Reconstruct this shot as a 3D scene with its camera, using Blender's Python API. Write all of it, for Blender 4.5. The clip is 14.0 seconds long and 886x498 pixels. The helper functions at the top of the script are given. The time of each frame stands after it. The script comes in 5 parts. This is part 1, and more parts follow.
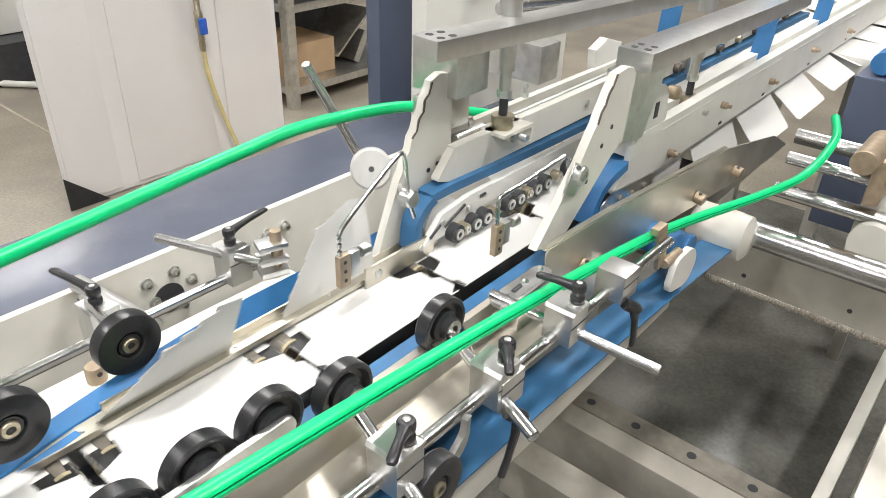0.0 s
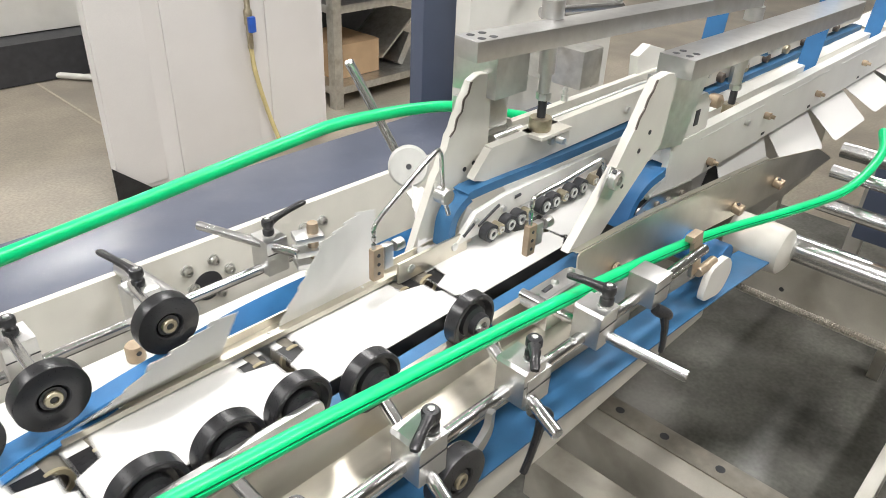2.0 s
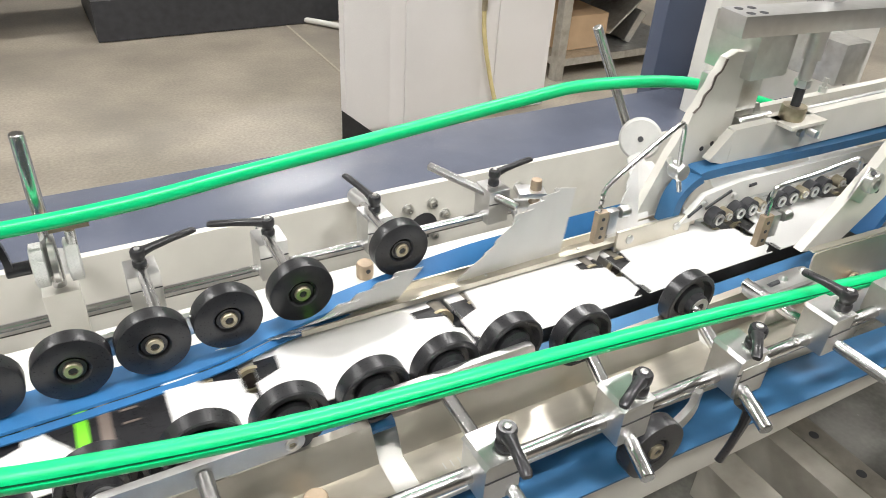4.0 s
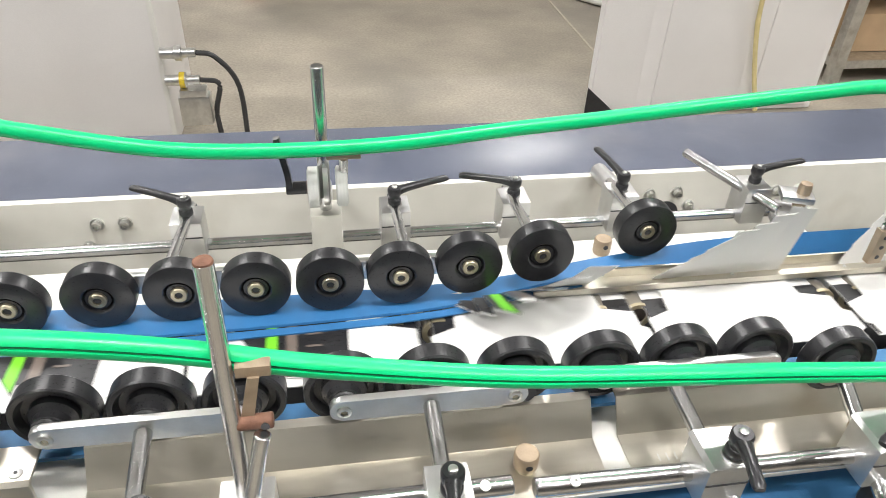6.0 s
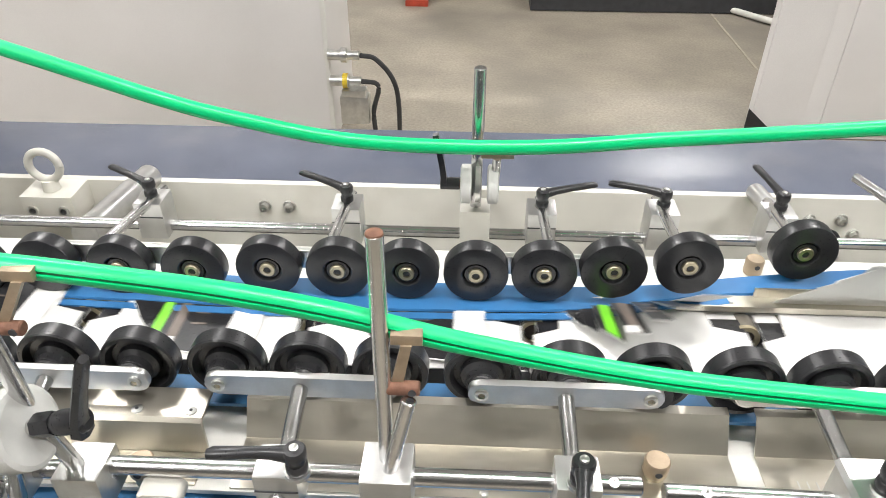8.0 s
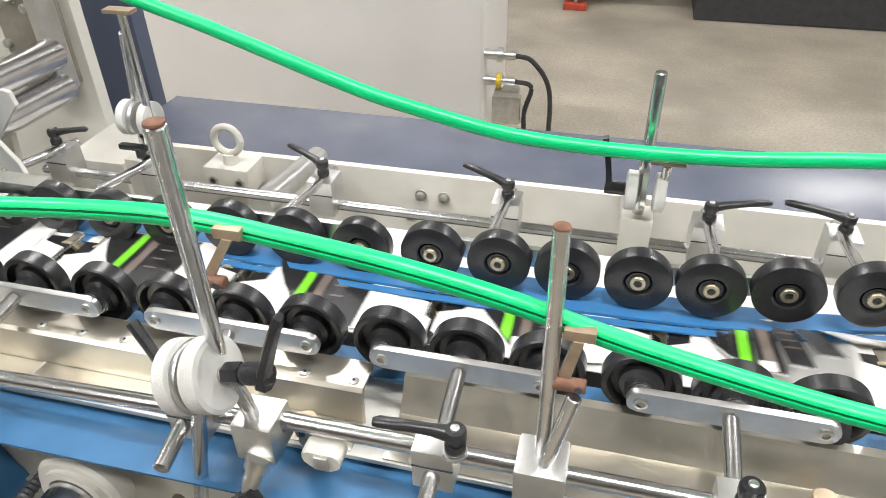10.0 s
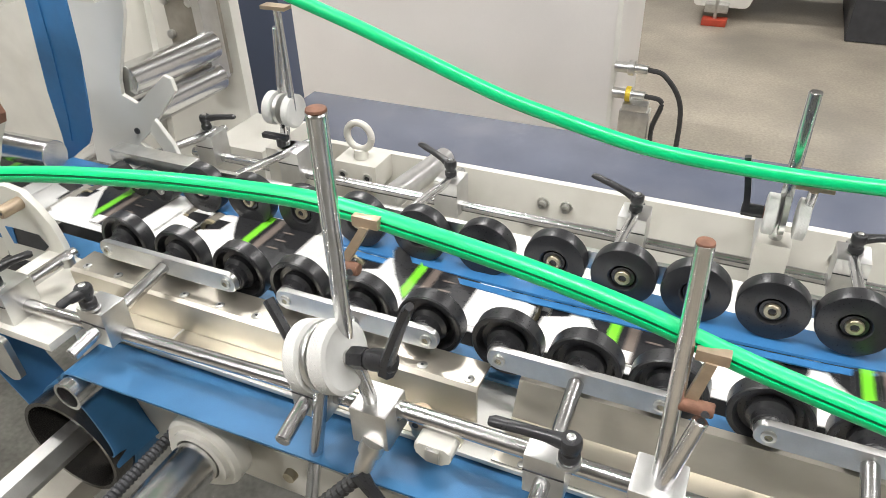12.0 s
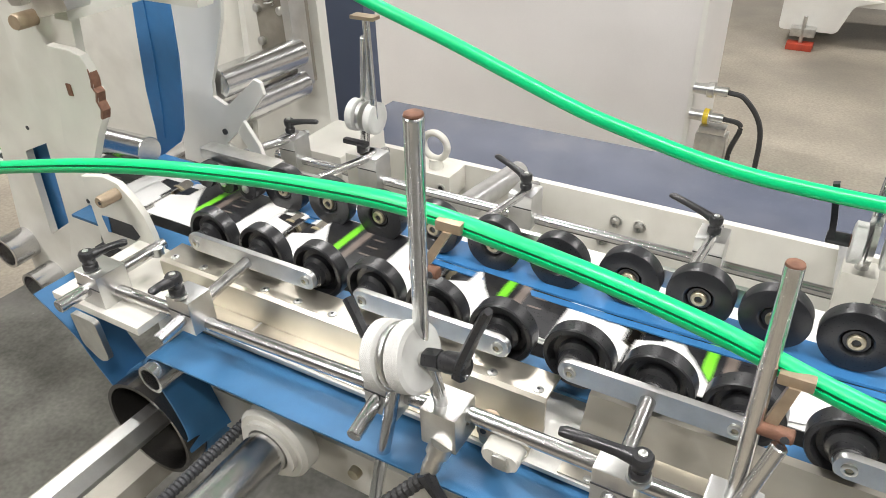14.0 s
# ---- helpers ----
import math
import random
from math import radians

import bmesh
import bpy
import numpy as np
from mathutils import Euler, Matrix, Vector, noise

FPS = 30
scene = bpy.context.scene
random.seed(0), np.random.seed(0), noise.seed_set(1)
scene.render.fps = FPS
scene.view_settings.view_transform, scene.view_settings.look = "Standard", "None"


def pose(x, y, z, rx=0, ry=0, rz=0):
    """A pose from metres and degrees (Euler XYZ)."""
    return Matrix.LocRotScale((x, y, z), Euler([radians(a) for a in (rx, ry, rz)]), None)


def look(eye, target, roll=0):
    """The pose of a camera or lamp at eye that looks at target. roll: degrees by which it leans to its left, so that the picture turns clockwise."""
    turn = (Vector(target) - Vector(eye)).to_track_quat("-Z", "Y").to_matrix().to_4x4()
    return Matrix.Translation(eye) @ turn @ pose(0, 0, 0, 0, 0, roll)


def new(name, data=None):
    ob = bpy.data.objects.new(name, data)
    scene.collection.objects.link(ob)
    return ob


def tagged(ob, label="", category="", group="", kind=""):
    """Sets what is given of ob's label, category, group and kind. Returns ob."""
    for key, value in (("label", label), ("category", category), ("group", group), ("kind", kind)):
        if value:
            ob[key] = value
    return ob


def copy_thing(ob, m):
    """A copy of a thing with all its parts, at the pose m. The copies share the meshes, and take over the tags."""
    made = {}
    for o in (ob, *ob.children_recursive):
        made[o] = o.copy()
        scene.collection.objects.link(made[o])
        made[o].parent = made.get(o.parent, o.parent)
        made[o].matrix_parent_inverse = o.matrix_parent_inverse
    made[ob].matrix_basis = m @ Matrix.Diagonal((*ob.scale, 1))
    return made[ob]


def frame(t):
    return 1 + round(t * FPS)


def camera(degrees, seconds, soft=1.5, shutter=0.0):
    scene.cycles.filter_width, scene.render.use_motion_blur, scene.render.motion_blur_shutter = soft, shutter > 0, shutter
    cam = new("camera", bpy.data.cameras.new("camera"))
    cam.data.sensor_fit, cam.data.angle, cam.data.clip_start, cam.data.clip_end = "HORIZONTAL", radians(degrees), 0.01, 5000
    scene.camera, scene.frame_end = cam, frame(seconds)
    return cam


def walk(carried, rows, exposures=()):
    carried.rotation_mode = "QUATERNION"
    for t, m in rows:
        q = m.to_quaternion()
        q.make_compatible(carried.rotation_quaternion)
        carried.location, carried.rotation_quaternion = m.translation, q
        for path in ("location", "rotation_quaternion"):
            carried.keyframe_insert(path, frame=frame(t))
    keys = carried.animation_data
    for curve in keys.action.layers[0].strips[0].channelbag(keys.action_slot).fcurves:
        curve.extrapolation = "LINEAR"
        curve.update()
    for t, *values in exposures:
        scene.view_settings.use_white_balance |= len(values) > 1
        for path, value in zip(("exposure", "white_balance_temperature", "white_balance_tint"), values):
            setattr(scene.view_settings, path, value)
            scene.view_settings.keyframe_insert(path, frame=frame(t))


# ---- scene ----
cam = camera(63.6, 14.0, soft=0.7, shutter=0.15)
PATH = [
    (0, (0.03, -0.003, 1.466), (1.361, 1.079, 0.438), 2.1),
    (0.5, (0.029, -0.005, 1.465), (1.368, 1.081, 0.452), 2.1),
    (1, (0.029, -0.007, 1.465), (1.366, 1.087, 0.457), 2.2),
    (1.5, (0.028, -0.011, 1.465), (1.342, 1.106, 0.453), 2.5),
    (2, (0.021, -0.018, 1.464), (1.289, 1.144, 0.443), 2.7),
    (2.2, (0.015, -0.026, 1.473), (1.245, 1.161, 0.436), 2.8),
    (4.3, (-0.049, -0.012, 1.446), (0.717, 1.466, 0.338), 3.4),
    (4.5, (-0.052, -0.013, 1.443), (0.654, 1.491, 0.329), 3.2),
    (5, (-0.063, -0.012, 1.441), (0.504, 1.531, 0.303), 3.2),
    (5.5, (-0.071, -0.012, 1.439), (0.353, 1.562, 0.28), 2.9),
    (6, (-0.084, -0.008, 1.437), (0.211, 1.582, 0.261), 2.6),
    (6.5, (-0.093, -0.011, 1.437), (0.076, 1.596, 0.258), 1.8),
    (7, (-0.095, -0.016, 1.438), (-0.017, 1.598, 0.259), 1.2),
    (7.2, (-0.092, -0.021, 1.439), (-0.054, 1.599, 0.265), 0.7),
    (9.3, (-0.13, -0.054, 1.439), (-0.396, 1.561, 0.289), -0.2),
    (9.5, (-0.133, -0.052, 1.437), (-0.449, 1.552, 0.286), -0.7),
    (10, (-0.143, -0.056, 1.436), (-0.564, 1.524, 0.286), -1.1),
    (10.5, (-0.149, -0.058, 1.436), (-0.667, 1.498, 0.291), -1.6),
    (11, (-0.153, -0.061, 1.435), (-0.748, 1.472, 0.297), -1.8),
    (11.5, (-0.157, -0.065, 1.434), (-0.816, 1.447, 0.303), -1.9),
    (12, (-0.16, -0.068, 1.433), (-0.868, 1.427, 0.307), -2.0),
    (12.5, (-0.161, -0.07, 1.432), (-0.905, 1.41, 0.311), -2.0),
    (13, (-0.163, -0.072, 1.432), (-0.94, 1.396, 0.318), -1.9),
    (13.5, (-0.166, -0.079, 1.434), (-0.987, 1.372, 0.331), -2.0),
    (14, (-0.169, -0.087, 1.434), (-1.038, 1.349, 0.346), -2.0),
]
walk(cam, [(t, look(eye, target, roll)) for t, eye, target, roll in PATH])

# ---- light ----
world = bpy.data.worlds.new("hall_air")
scene.world = world
world.use_nodes = True
bg = world.node_tree.nodes["Background"]
bg.inputs[0].default_value = (1.0, 0.98, 0.95, 1)
bg.inputs[1].default_value = 0.25
scene.view_settings.exposure = 0.0
# The last lamp is added out of view to brighten the left cheek plates.
LAMPS = [(2.6, 8.5), (-2.6, 8.5), (2.6, 3.6), (-2.6, 3.6), (0.2, 0.0), (2.6, -1.6), (-2.6, -1.6), (5.4, 1.0), (-5.4, 1.0), (-3.6, -3.6)]
LAMP_Z, LAMP_W = 4.9, 103.0


# ---- materials ----
def material(name, colour, rough=0.5, metal=0.0, vary=0.12, scale=30.0, grain=400.0, bump=0.05, dirt=0.0, dirt_colour=(0.12, 0.09, 0.06), stretch=(1, 1, 1), coat=0.0, speck=0.03):
    """A painted, metal or plastic surface: two scales of colour change, grain relief and optional stains."""
    m = bpy.data.materials.new(name)
    m.use_nodes = True
    nt = m.node_tree
    b = nt.nodes["Principled BSDF"]
    link = nt.links.new
    co = nt.nodes.new("ShaderNodeTexCoord")
    mp = nt.nodes.new("ShaderNodeMapping")
    mp.inputs["Scale"].default_value = stretch
    info = nt.nodes.new("ShaderNodeObjectInfo")
    off = nt.nodes.new("ShaderNodeVectorMath")
    off.operation = "SCALE"
    off.inputs[0].default_value = (7.1, 3.3, 5.7)
    link(info.outputs["Random"], off.inputs["Scale"])
    link(co.outputs["Object"], mp.inputs["Vector"])
    link(off.outputs[0], mp.inputs["Location"])

    def tex(sc, detail=4.0):
        n = nt.nodes.new("ShaderNodeTexNoise")
        n.inputs["Scale"].default_value = sc
        n.inputs["Detail"].default_value = detail
        link(mp.outputs[0], n.inputs["Vector"])
        return n

    broad, fine = tex(scale), tex(grain, 2.0)
    ramp = nt.nodes.new("ShaderNodeMapRange")
    ramp.inputs["To Min"].default_value, ramp.inputs["To Max"].default_value = 1 - vary, 1 + vary
    ramp.inputs["From Min"].default_value, ramp.inputs["From Max"].default_value = 0.3, 0.7
    link(broad.outputs["Fac"], ramp.inputs["Value"])
    mul = nt.nodes.new("ShaderNodeVectorMath")
    mul.operation = "SCALE"
    mul.inputs[0].default_value = colour
    link(ramp.outputs[0], mul.inputs["Scale"])
    last = mul.outputs[0]
    if speck > 0:
        sp = nt.nodes.new("ShaderNodeMapRange")
        sp.inputs["From Min"].default_value, sp.inputs["From Max"].default_value = 0.25, 0.75
        sp.inputs["To Min"].default_value, sp.inputs["To Max"].default_value = 1 - speck, 1 + speck
        link(fine.outputs["Fac"], sp.inputs["Value"])
        mul2 = nt.nodes.new("ShaderNodeVectorMath")
        mul2.operation = "SCALE"
        link(last, mul2.inputs[0])
        link(sp.outputs[0], mul2.inputs["Scale"])
        last = mul2.outputs[0]
    if dirt > 0:
        spots = tex(scale * 0.45, 8.0)
        cut = nt.nodes.new("ShaderNodeMapRange")
        cut.inputs["From Min"].default_value, cut.inputs["From Max"].default_value = 0.52, 0.72
        cut.inputs["To Max"].default_value = dirt
        link(spots.outputs["Fac"], cut.inputs["Value"])
        mix = nt.nodes.new("ShaderNodeMix")
        mix.data_type = "RGBA"
        link(cut.outputs[0], mix.inputs["Factor"])
        link(last, mix.inputs[6])
        mix.inputs[7].default_value = (*dirt_colour, 1)
        last = mix.outputs[2]
    link(last, b.inputs["Base Color"])
    rr = nt.nodes.new("ShaderNodeMapRange")
    rr.inputs["To Min"].default_value, rr.inputs["To Max"].default_value = max(0.02, rough * 0.75), min(1, rough * 1.25)
    link(fine.outputs["Fac"], rr.inputs["Value"])
    link(rr.outputs[0], b.inputs["Roughness"])
    b.inputs["Metallic"].default_value = metal
    b.inputs["Coat Weight"].default_value = coat
    if bump > 0:
        bp = nt.nodes.new("ShaderNodeBump")
        bp.inputs["Strength"].default_value = bump
        bp.inputs["Distance"].default_value = 0.002
        link(fine.outputs["Fac"], bp.inputs["Height"])
        link(bp.outputs[0], b.inputs["Normal"])
    return m


def glow(name, colour, strength):
    m = bpy.data.materials.new(name)
    m.use_nodes = True
    b = m.node_tree.nodes["Principled BSDF"]
    b.inputs["Base Color"].default_value = (*colour, 1)
    b.inputs["Emission Color"].default_value = (*colour, 1)
    b.inputs["Emission Strength"].default_value = strength
    return m


BEIGE = material("beige_machine_paint", (0.66, 0.645, 0.585), 0.42, vary=0.05, scale=14, grain=900, bump=0.04, dirt=0.25, dirt_colour=(0.30, 0.25, 0.17))
PALE = material("pale_machine_paint", (0.72, 0.71, 0.665), 0.4, vary=0.04, scale=10, grain=900, bump=0.03, dirt=0.12, dirt_colour=(0.35, 0.31, 0.24))
CABINET = material("white_cabinet_paint", (0.74, 0.72, 0.70), 0.45, vary=0.03, scale=3, grain=300, bump=0.03, dirt=0.10, dirt_colour=(0.45, 0.40, 0.34))
SLATE = material("slate_powder_coat", (0.10, 0.112, 0.15), 0.25, vary=0.10, scale=9, grain=700, bump=0.06, dirt=0.2, dirt_colour=(0.25, 0.25, 0.27))
SLATE_PANEL = material("slate_panel_paint", (0.085, 0.105, 0.16), 0.5, vary=0.06, scale=5, grain=500, bump=0.05)
CHROME = material("ground_steel_rod", (0.66, 0.66, 0.66), 0.23, 1.0, vary=0.05, scale=60, grain=800, bump=0.02, dirt=0.25, dirt_colour=(0.30, 0.28, 0.25))
STEEL = material("milled_steel", (0.68, 0.68, 0.66), 0.34, 1.0, vary=0.10, scale=40, grain=600, bump=0.06, dirt=0.35, dirt_colour=(0.28, 0.25, 0.21))
STAINLESS = material("brushed_stainless_sheet", (0.64, 0.605, 0.525), 0.38, 0.95, vary=0.14, scale=7, grain=60, bump=0.0, dirt=0.3, dirt_colour=(0.32, 0.27, 0.19), stretch=(1, 4, 1), speck=0.0)
ALU = material("cast_aluminium", (0.64, 0.64, 0.63), 0.34, 0.95, vary=0.06, scale=50, grain=700, bump=0.03, dirt=0.15, dirt_colour=(0.40, 0.38, 0.34))
KNURL = material("white_knurled_plastic", (0.60, 0.60, 0.575), 0.5, vary=0.05, scale=60, grain=1200, bump=0.10, dirt=0.2, dirt_colour=(0.42, 0.40, 0.36))
BLACK = material("black_moulded_nylon", (0.022, 0.022, 0.024), 0.30, vary=0.3, scale=40, grain=600, bump=0.06, dirt=0.25, dirt_colour=(0.05, 0.05, 0.05))
RUBBER = material("matt_black_wheel_face", (0.022, 0.022, 0.023), 0.5, vary=0.25, scale=60, grain=500, bump=0.08, dirt=0.35, dirt_colour=(0.06, 0.06, 0.06))
CABLE = material("black_cable_jacket", (0.03, 0.03, 0.03), 0.5, vary=0.2)
BLUE = material("blue_belt_fabric", (0.034, 0.165, 0.385), 0.48, vary=0.10, scale=25, grain=1200, bump=0.12, dirt=0.25, dirt_colour=(0.05, 0.12, 0.28))
BLUE_WORN = material("worn_blue_belt_fabric", (0.036, 0.140, 0.29), 0.5, vary=0.14, scale=18, grain=1000, bump=0.12, dirt=0.45, dirt_colour=(0.022, 0.075, 0.16))
GREEN = material("green_rail_plastic", (0.0, 0.57, 0.195), 0.33, vary=0.06, scale=12, grain=300, bump=0.02)
GROOVE = material("dark_green_groove", (0.0, 0.13, 0.04), 0.5)
BRONZE = material("brown_bronze_bracket", (0.42, 0.33, 0.235), 0.42, 0.55, vary=0.15, scale=60, grain=600, bump=0.1, dirt=0.3, dirt_colour=(0.55, 0.47, 0.36))
RUST = material("rusty_steel_end", (0.20, 0.10, 0.065), 0.65, 0.3, vary=0.25, scale=120, grain=700, bump=0.2)
BRASS = material("worn_brass", (0.46, 0.41, 0.30), 0.38, 0.9, vary=0.15, scale=70, grain=500, bump=0.08, dirt=0.3)
CARTON = material("white_carton_board", (0.71, 0.705, 0.685), 0.55, vary=0.02, scale=6, grain=700, bump=0.02)
PRINT = material("black_carton_print", (0.018, 0.018, 0.02), 0.3, vary=0.2, scale=20)
PRINT_GREEN = material("green_carton_print", (0.18, 0.62, 0.03), 0.4, vary=0.05)
PRINT_GREY = material("grey_carton_print", (0.16, 0.13, 0.11), 0.4, vary=0.2)
# Near black for the bed, holes, slots and the shaded gap under the rear machine.
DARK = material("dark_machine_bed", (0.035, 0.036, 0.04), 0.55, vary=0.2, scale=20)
CONCRETE = material("worn_concrete_floor", (0.31, 0.275, 0.22), 0.42, vary=0.20, scale=2.6, grain=75, bump=0.12, dirt=0.6, dirt_colour=(0.17, 0.155, 0.135), speck=0.22)
# Unseen ceiling and south wall, greyed to darken reflections in the steel trays.
CEILING = material("grey_hall_ceiling", (0.42, 0.42, 0.41), 0.8, vary=0.06, scale=2, grain=90)
GREY_WALL = material("grey_hall_wall", (0.30, 0.30, 0.29), 0.8, vary=0.06, scale=2, grain=90)
GRIME = material("grimy_bare_steel", (0.24, 0.22, 0.185), 0.45, 0.3, vary=0.2, scale=25, grain=400, bump=0.1, dirt=0.4, dirt_colour=(0.13, 0.10, 0.07))
RING = material("dull_brass_ring", (0.44, 0.38, 0.25), 0.4, 0.35, vary=0.15, scale=70)
DIRTY = material("dirty_cream_paint", (0.38, 0.36, 0.31), 0.5, vary=0.12, scale=12, grain=300, bump=0.06, dirt=0.6, dirt_colour=(0.16, 0.14, 0.11))
DRUM = material("dark_polished_drum", (0.10, 0.095, 0.09), 0.18, 0.8, vary=0.25, scale=12, grain=500, bump=0.03, dirt=0.3, dirt_colour=(0.30, 0.28, 0.25))
CHIP = material("bare_chipped_metal", (0.11, 0.09, 0.075), 0.5, 0.4, vary=0.25, scale=90)
WALLS = material("hall_wall_paint", (0.74, 0.75, 0.75), 0.8, vary=0.05, scale=2, grain=90)
RED = material("red_levelling_foot", (0.45, 0.06, 0.03), 0.5, vary=0.15)
YELLOW = material("yellow_marking", (0.62, 0.46, 0.03), 0.5)
CARDBOARD = material("brown_cardboard", (0.42, 0.29, 0.17), 0.8, vary=0.12, scale=6, grain=200)
HOSE = material("yellowed_clear_hose", (0.66, 0.56, 0.28), 0.25, vary=0.1)
VALVE_BLUE = material("blue_valve_handle", (0.03, 0.12, 0.55), 0.4)
LAMP = glow("lamp_diffuser", (1.0, 0.98, 0.94), 22.0)


# ---- mesh helpers ----
def thing(name, label, category, at=(0, 0, 0), group="", kind=""):
    ob = new(name)
    ob.empty_display_size = 0.02
    ob.location = at
    return tagged(ob, label, category, group, kind)


def part(name, bm, mat, parent=None, label="", smooth=40):
    """Links a bmesh as one mesh object under a thing or a part; its coordinates are in the parent's space."""
    me = bpy.data.meshes.new(name)
    bmesh.ops.recalc_face_normals(bm, faces=bm.faces)
    if smooth:
        for f in bm.faces:
            f.smooth = True
        for e in bm.edges:
            if len(e.link_faces) == 2 and e.calc_face_angle(0) > radians(smooth):
                e.smooth = False
    bm.to_mesh(me)
    bm.free()
    me.materials.append(mat)
    ob = new(name, me)
    ob.parent = parent
    if label:
        ob["label"] = label
    return ob


def solid(name, bm, mat, label, category, group="", kind=""):
    return tagged(part(name, bm, mat), label, category, group, kind)


def box(c, size, bevel=0.0, turn=None, bm=None):
    bm = bm or bmesh.new()
    made = bmesh.ops.create_cube(bm, size=1.0)["verts"]
    bmesh.ops.scale(bm, verts=made, vec=size)
    if bevel:
        edges = list({e for v in made for e in v.link_edges})
        out = bmesh.ops.bevel(bm, geom=edges, offset=bevel, segments=2, affect="EDGES", profile=0.7)
        made = list({v for f in out["faces"] for v in f.verts} | {v for v in made if v.is_valid})
    if turn is not None:
        bmesh.ops.transform(bm, matrix=turn.to_4x4(), verts=made)
    bmesh.ops.translate(bm, verts=made, vec=c)
    return bm


def frame_along(a, b):
    d = Vector(b) - Vector(a)
    return Matrix.Translation(a) @ d.to_track_quat("Z", "Y").to_matrix().to_4x4(), d.length


def lathe(profile, a, b, seg=24, bm=None):
    """A turned part: profile rows (radius, share of the way from a to b or metres when > 1 is not meant), spun round the line a-b."""
    bm = bm or bmesh.new()
    m, length = frame_along(a, b)
    rings = []
    for r, h in profile:
        rings.append([bm.verts.new(m @ Vector((r * math.cos(2 * math.pi * k / seg), r * math.sin(2 * math.pi * k / seg), h * length))) for k in range(seg)])
    for p, q in zip(rings, rings[1:]):
        for k in range(seg):
            bm.faces.new((p[k], p[(k + 1) % seg], q[(k + 1) % seg], q[k]))
    for ring in (rings[0], rings[-1]):
        bm.faces.new(ring)
    return bm


def rod(a, b, r, seg=16, chamfer=0.0012, bm=None):
    length = (Vector(b) - Vector(a)).length
    c = min(chamfer, length * 0.3) / length
    return lathe([(max(r - chamfer, r * 0.5), 0), (r, c), (r, 1 - c), (max(r - chamfer, r * 0.5), 1)], a, b, seg, bm)


def pipe(a, b, r, inner, seg=20, bm=None):
    bm = bm or bmesh.new()
    m, length = frame_along(a, b)
    rings = [[bm.verts.new(m @ Vector((rr * math.cos(2 * math.pi * k / seg), rr * math.sin(2 * math.pi * k / seg), h))) for k in range(seg)] for rr, h in ((r, 0), (r, length), (inner, length), (inner, 0))]
    for p, q in zip(rings, rings[1:] + rings[:1]):
        for k in range(seg):
            bm.faces.new((p[k], p[(k + 1) % seg], q[(k + 1) % seg], q[k]))
    return bm


def prism(points, axis, a, b, bevel=0.0, bm=None):
    """Extrudes a 2D outline along an axis. For x the outline is (y, z), for y it is (x, z), for z it is (x, y)."""
    bm = bm or bmesh.new()

    def put(p, h):
        return {"x": (h, p[0], p[1]), "y": (p[0], h, p[1]), "z": (p[0], p[1], h)}[axis]

    low, high = [bm.verts.new(put(p, a)) for p in points], [bm.verts.new(put(p, b)) for p in points]
    n = len(points)
    caps = [bm.faces.new(low), bm.faces.new(high)]
    for k in range(n):
        bm.faces.new((low[k], low[(k + 1) % n], high[(k + 1) % n], high[k]))
    if bevel:
        edges = list({e for f in caps for e in f.edges})
        bmesh.ops.bevel(bm, geom=edges, offset=bevel, segments=1, affect="EDGES")
    return bm


def spline(points, steps=8):
    """A smooth way through the given places."""
    pts = [Vector(p) for p in points]
    pts = [2 * pts[0] - pts[1]] + pts + [2 * pts[-1] - pts[-2]]
    out = []
    for p0, p1, p2, p3 in zip(pts, pts[1:], pts[2:], pts[3:]):
        for k in range(steps):
            t = k / steps
            out.append(0.5 * ((2 * p1) + (p2 - p0) * t + (2 * p0 - 5 * p1 + 4 * p2 - p3) * t * t + (3 * p1 - p0 - 3 * p2 + p3) * t ** 3))
    return out + [pts[-2]]


def sweep(path, outline, bm=None, up=(0, 0, 1), closed=True):
    """Sweeps an outline (side, up) along a path."""
    bm = bm or bmesh.new()
    path = [Vector(p) for p in path]
    rings = []
    for k, p in enumerate(path):
        d = (path[min(k + 1, len(path) - 1)] - path[max(k - 1, 0)]).normalized()
        side = d.cross(Vector(up))
        side = side.normalized() if side.length > 1e-6 else Vector((0, 1, 0))
        top = side.cross(d)
        rings.append([bm.verts.new(p + side * u + top * v) for u, v in outline])
    n = len(outline)
    for p, q in zip(rings, rings[1:]):
        for k in range(n):
            bm.faces.new((p[k], p[(k + 1) % n], q[(k + 1) % n], q[k]))
    bm.faces.new(rings[0])
    bm.faces.new(rings[-1])
    return bm


def taper(path, sizes, up=(0, 0, 1), bm=None):
    """A bar with chamfered edges whose half width and half height change along its path."""
    bm = bm or bmesh.new()
    path = [Vector(p) for p in path]
    rings = []
    for k, (p, (w, h)) in enumerate(zip(path, sizes)):
        d = (path[min(k + 1, len(path) - 1)] - path[max(k - 1, 0)]).normalized()
        side = d.cross(Vector(up)).normalized()
        top = side.cross(d)
        rings.append([bm.verts.new(p + side * u * w + top * v * h) for u, v in ((1, -0.5), (1, 0.5), (0.55, 1), (-0.55, 1), (-1, 0.5), (-1, -0.5), (-0.55, -1), (0.55, -1))])
    for p, q in zip(rings, rings[1:]):
        for k in range(8):
            bm.faces.new((p[k], p[(k + 1) % 8], q[(k + 1) % 8], q[k]))
    bm.faces.new(rings[0])
    bm.faces.new(rings[-1])
    return bm


def circle(r, seg=12):
    return [(r * math.cos(2 * math.pi * k / seg), r * math.sin(2 * math.pi * k / seg)) for k in range(seg)]


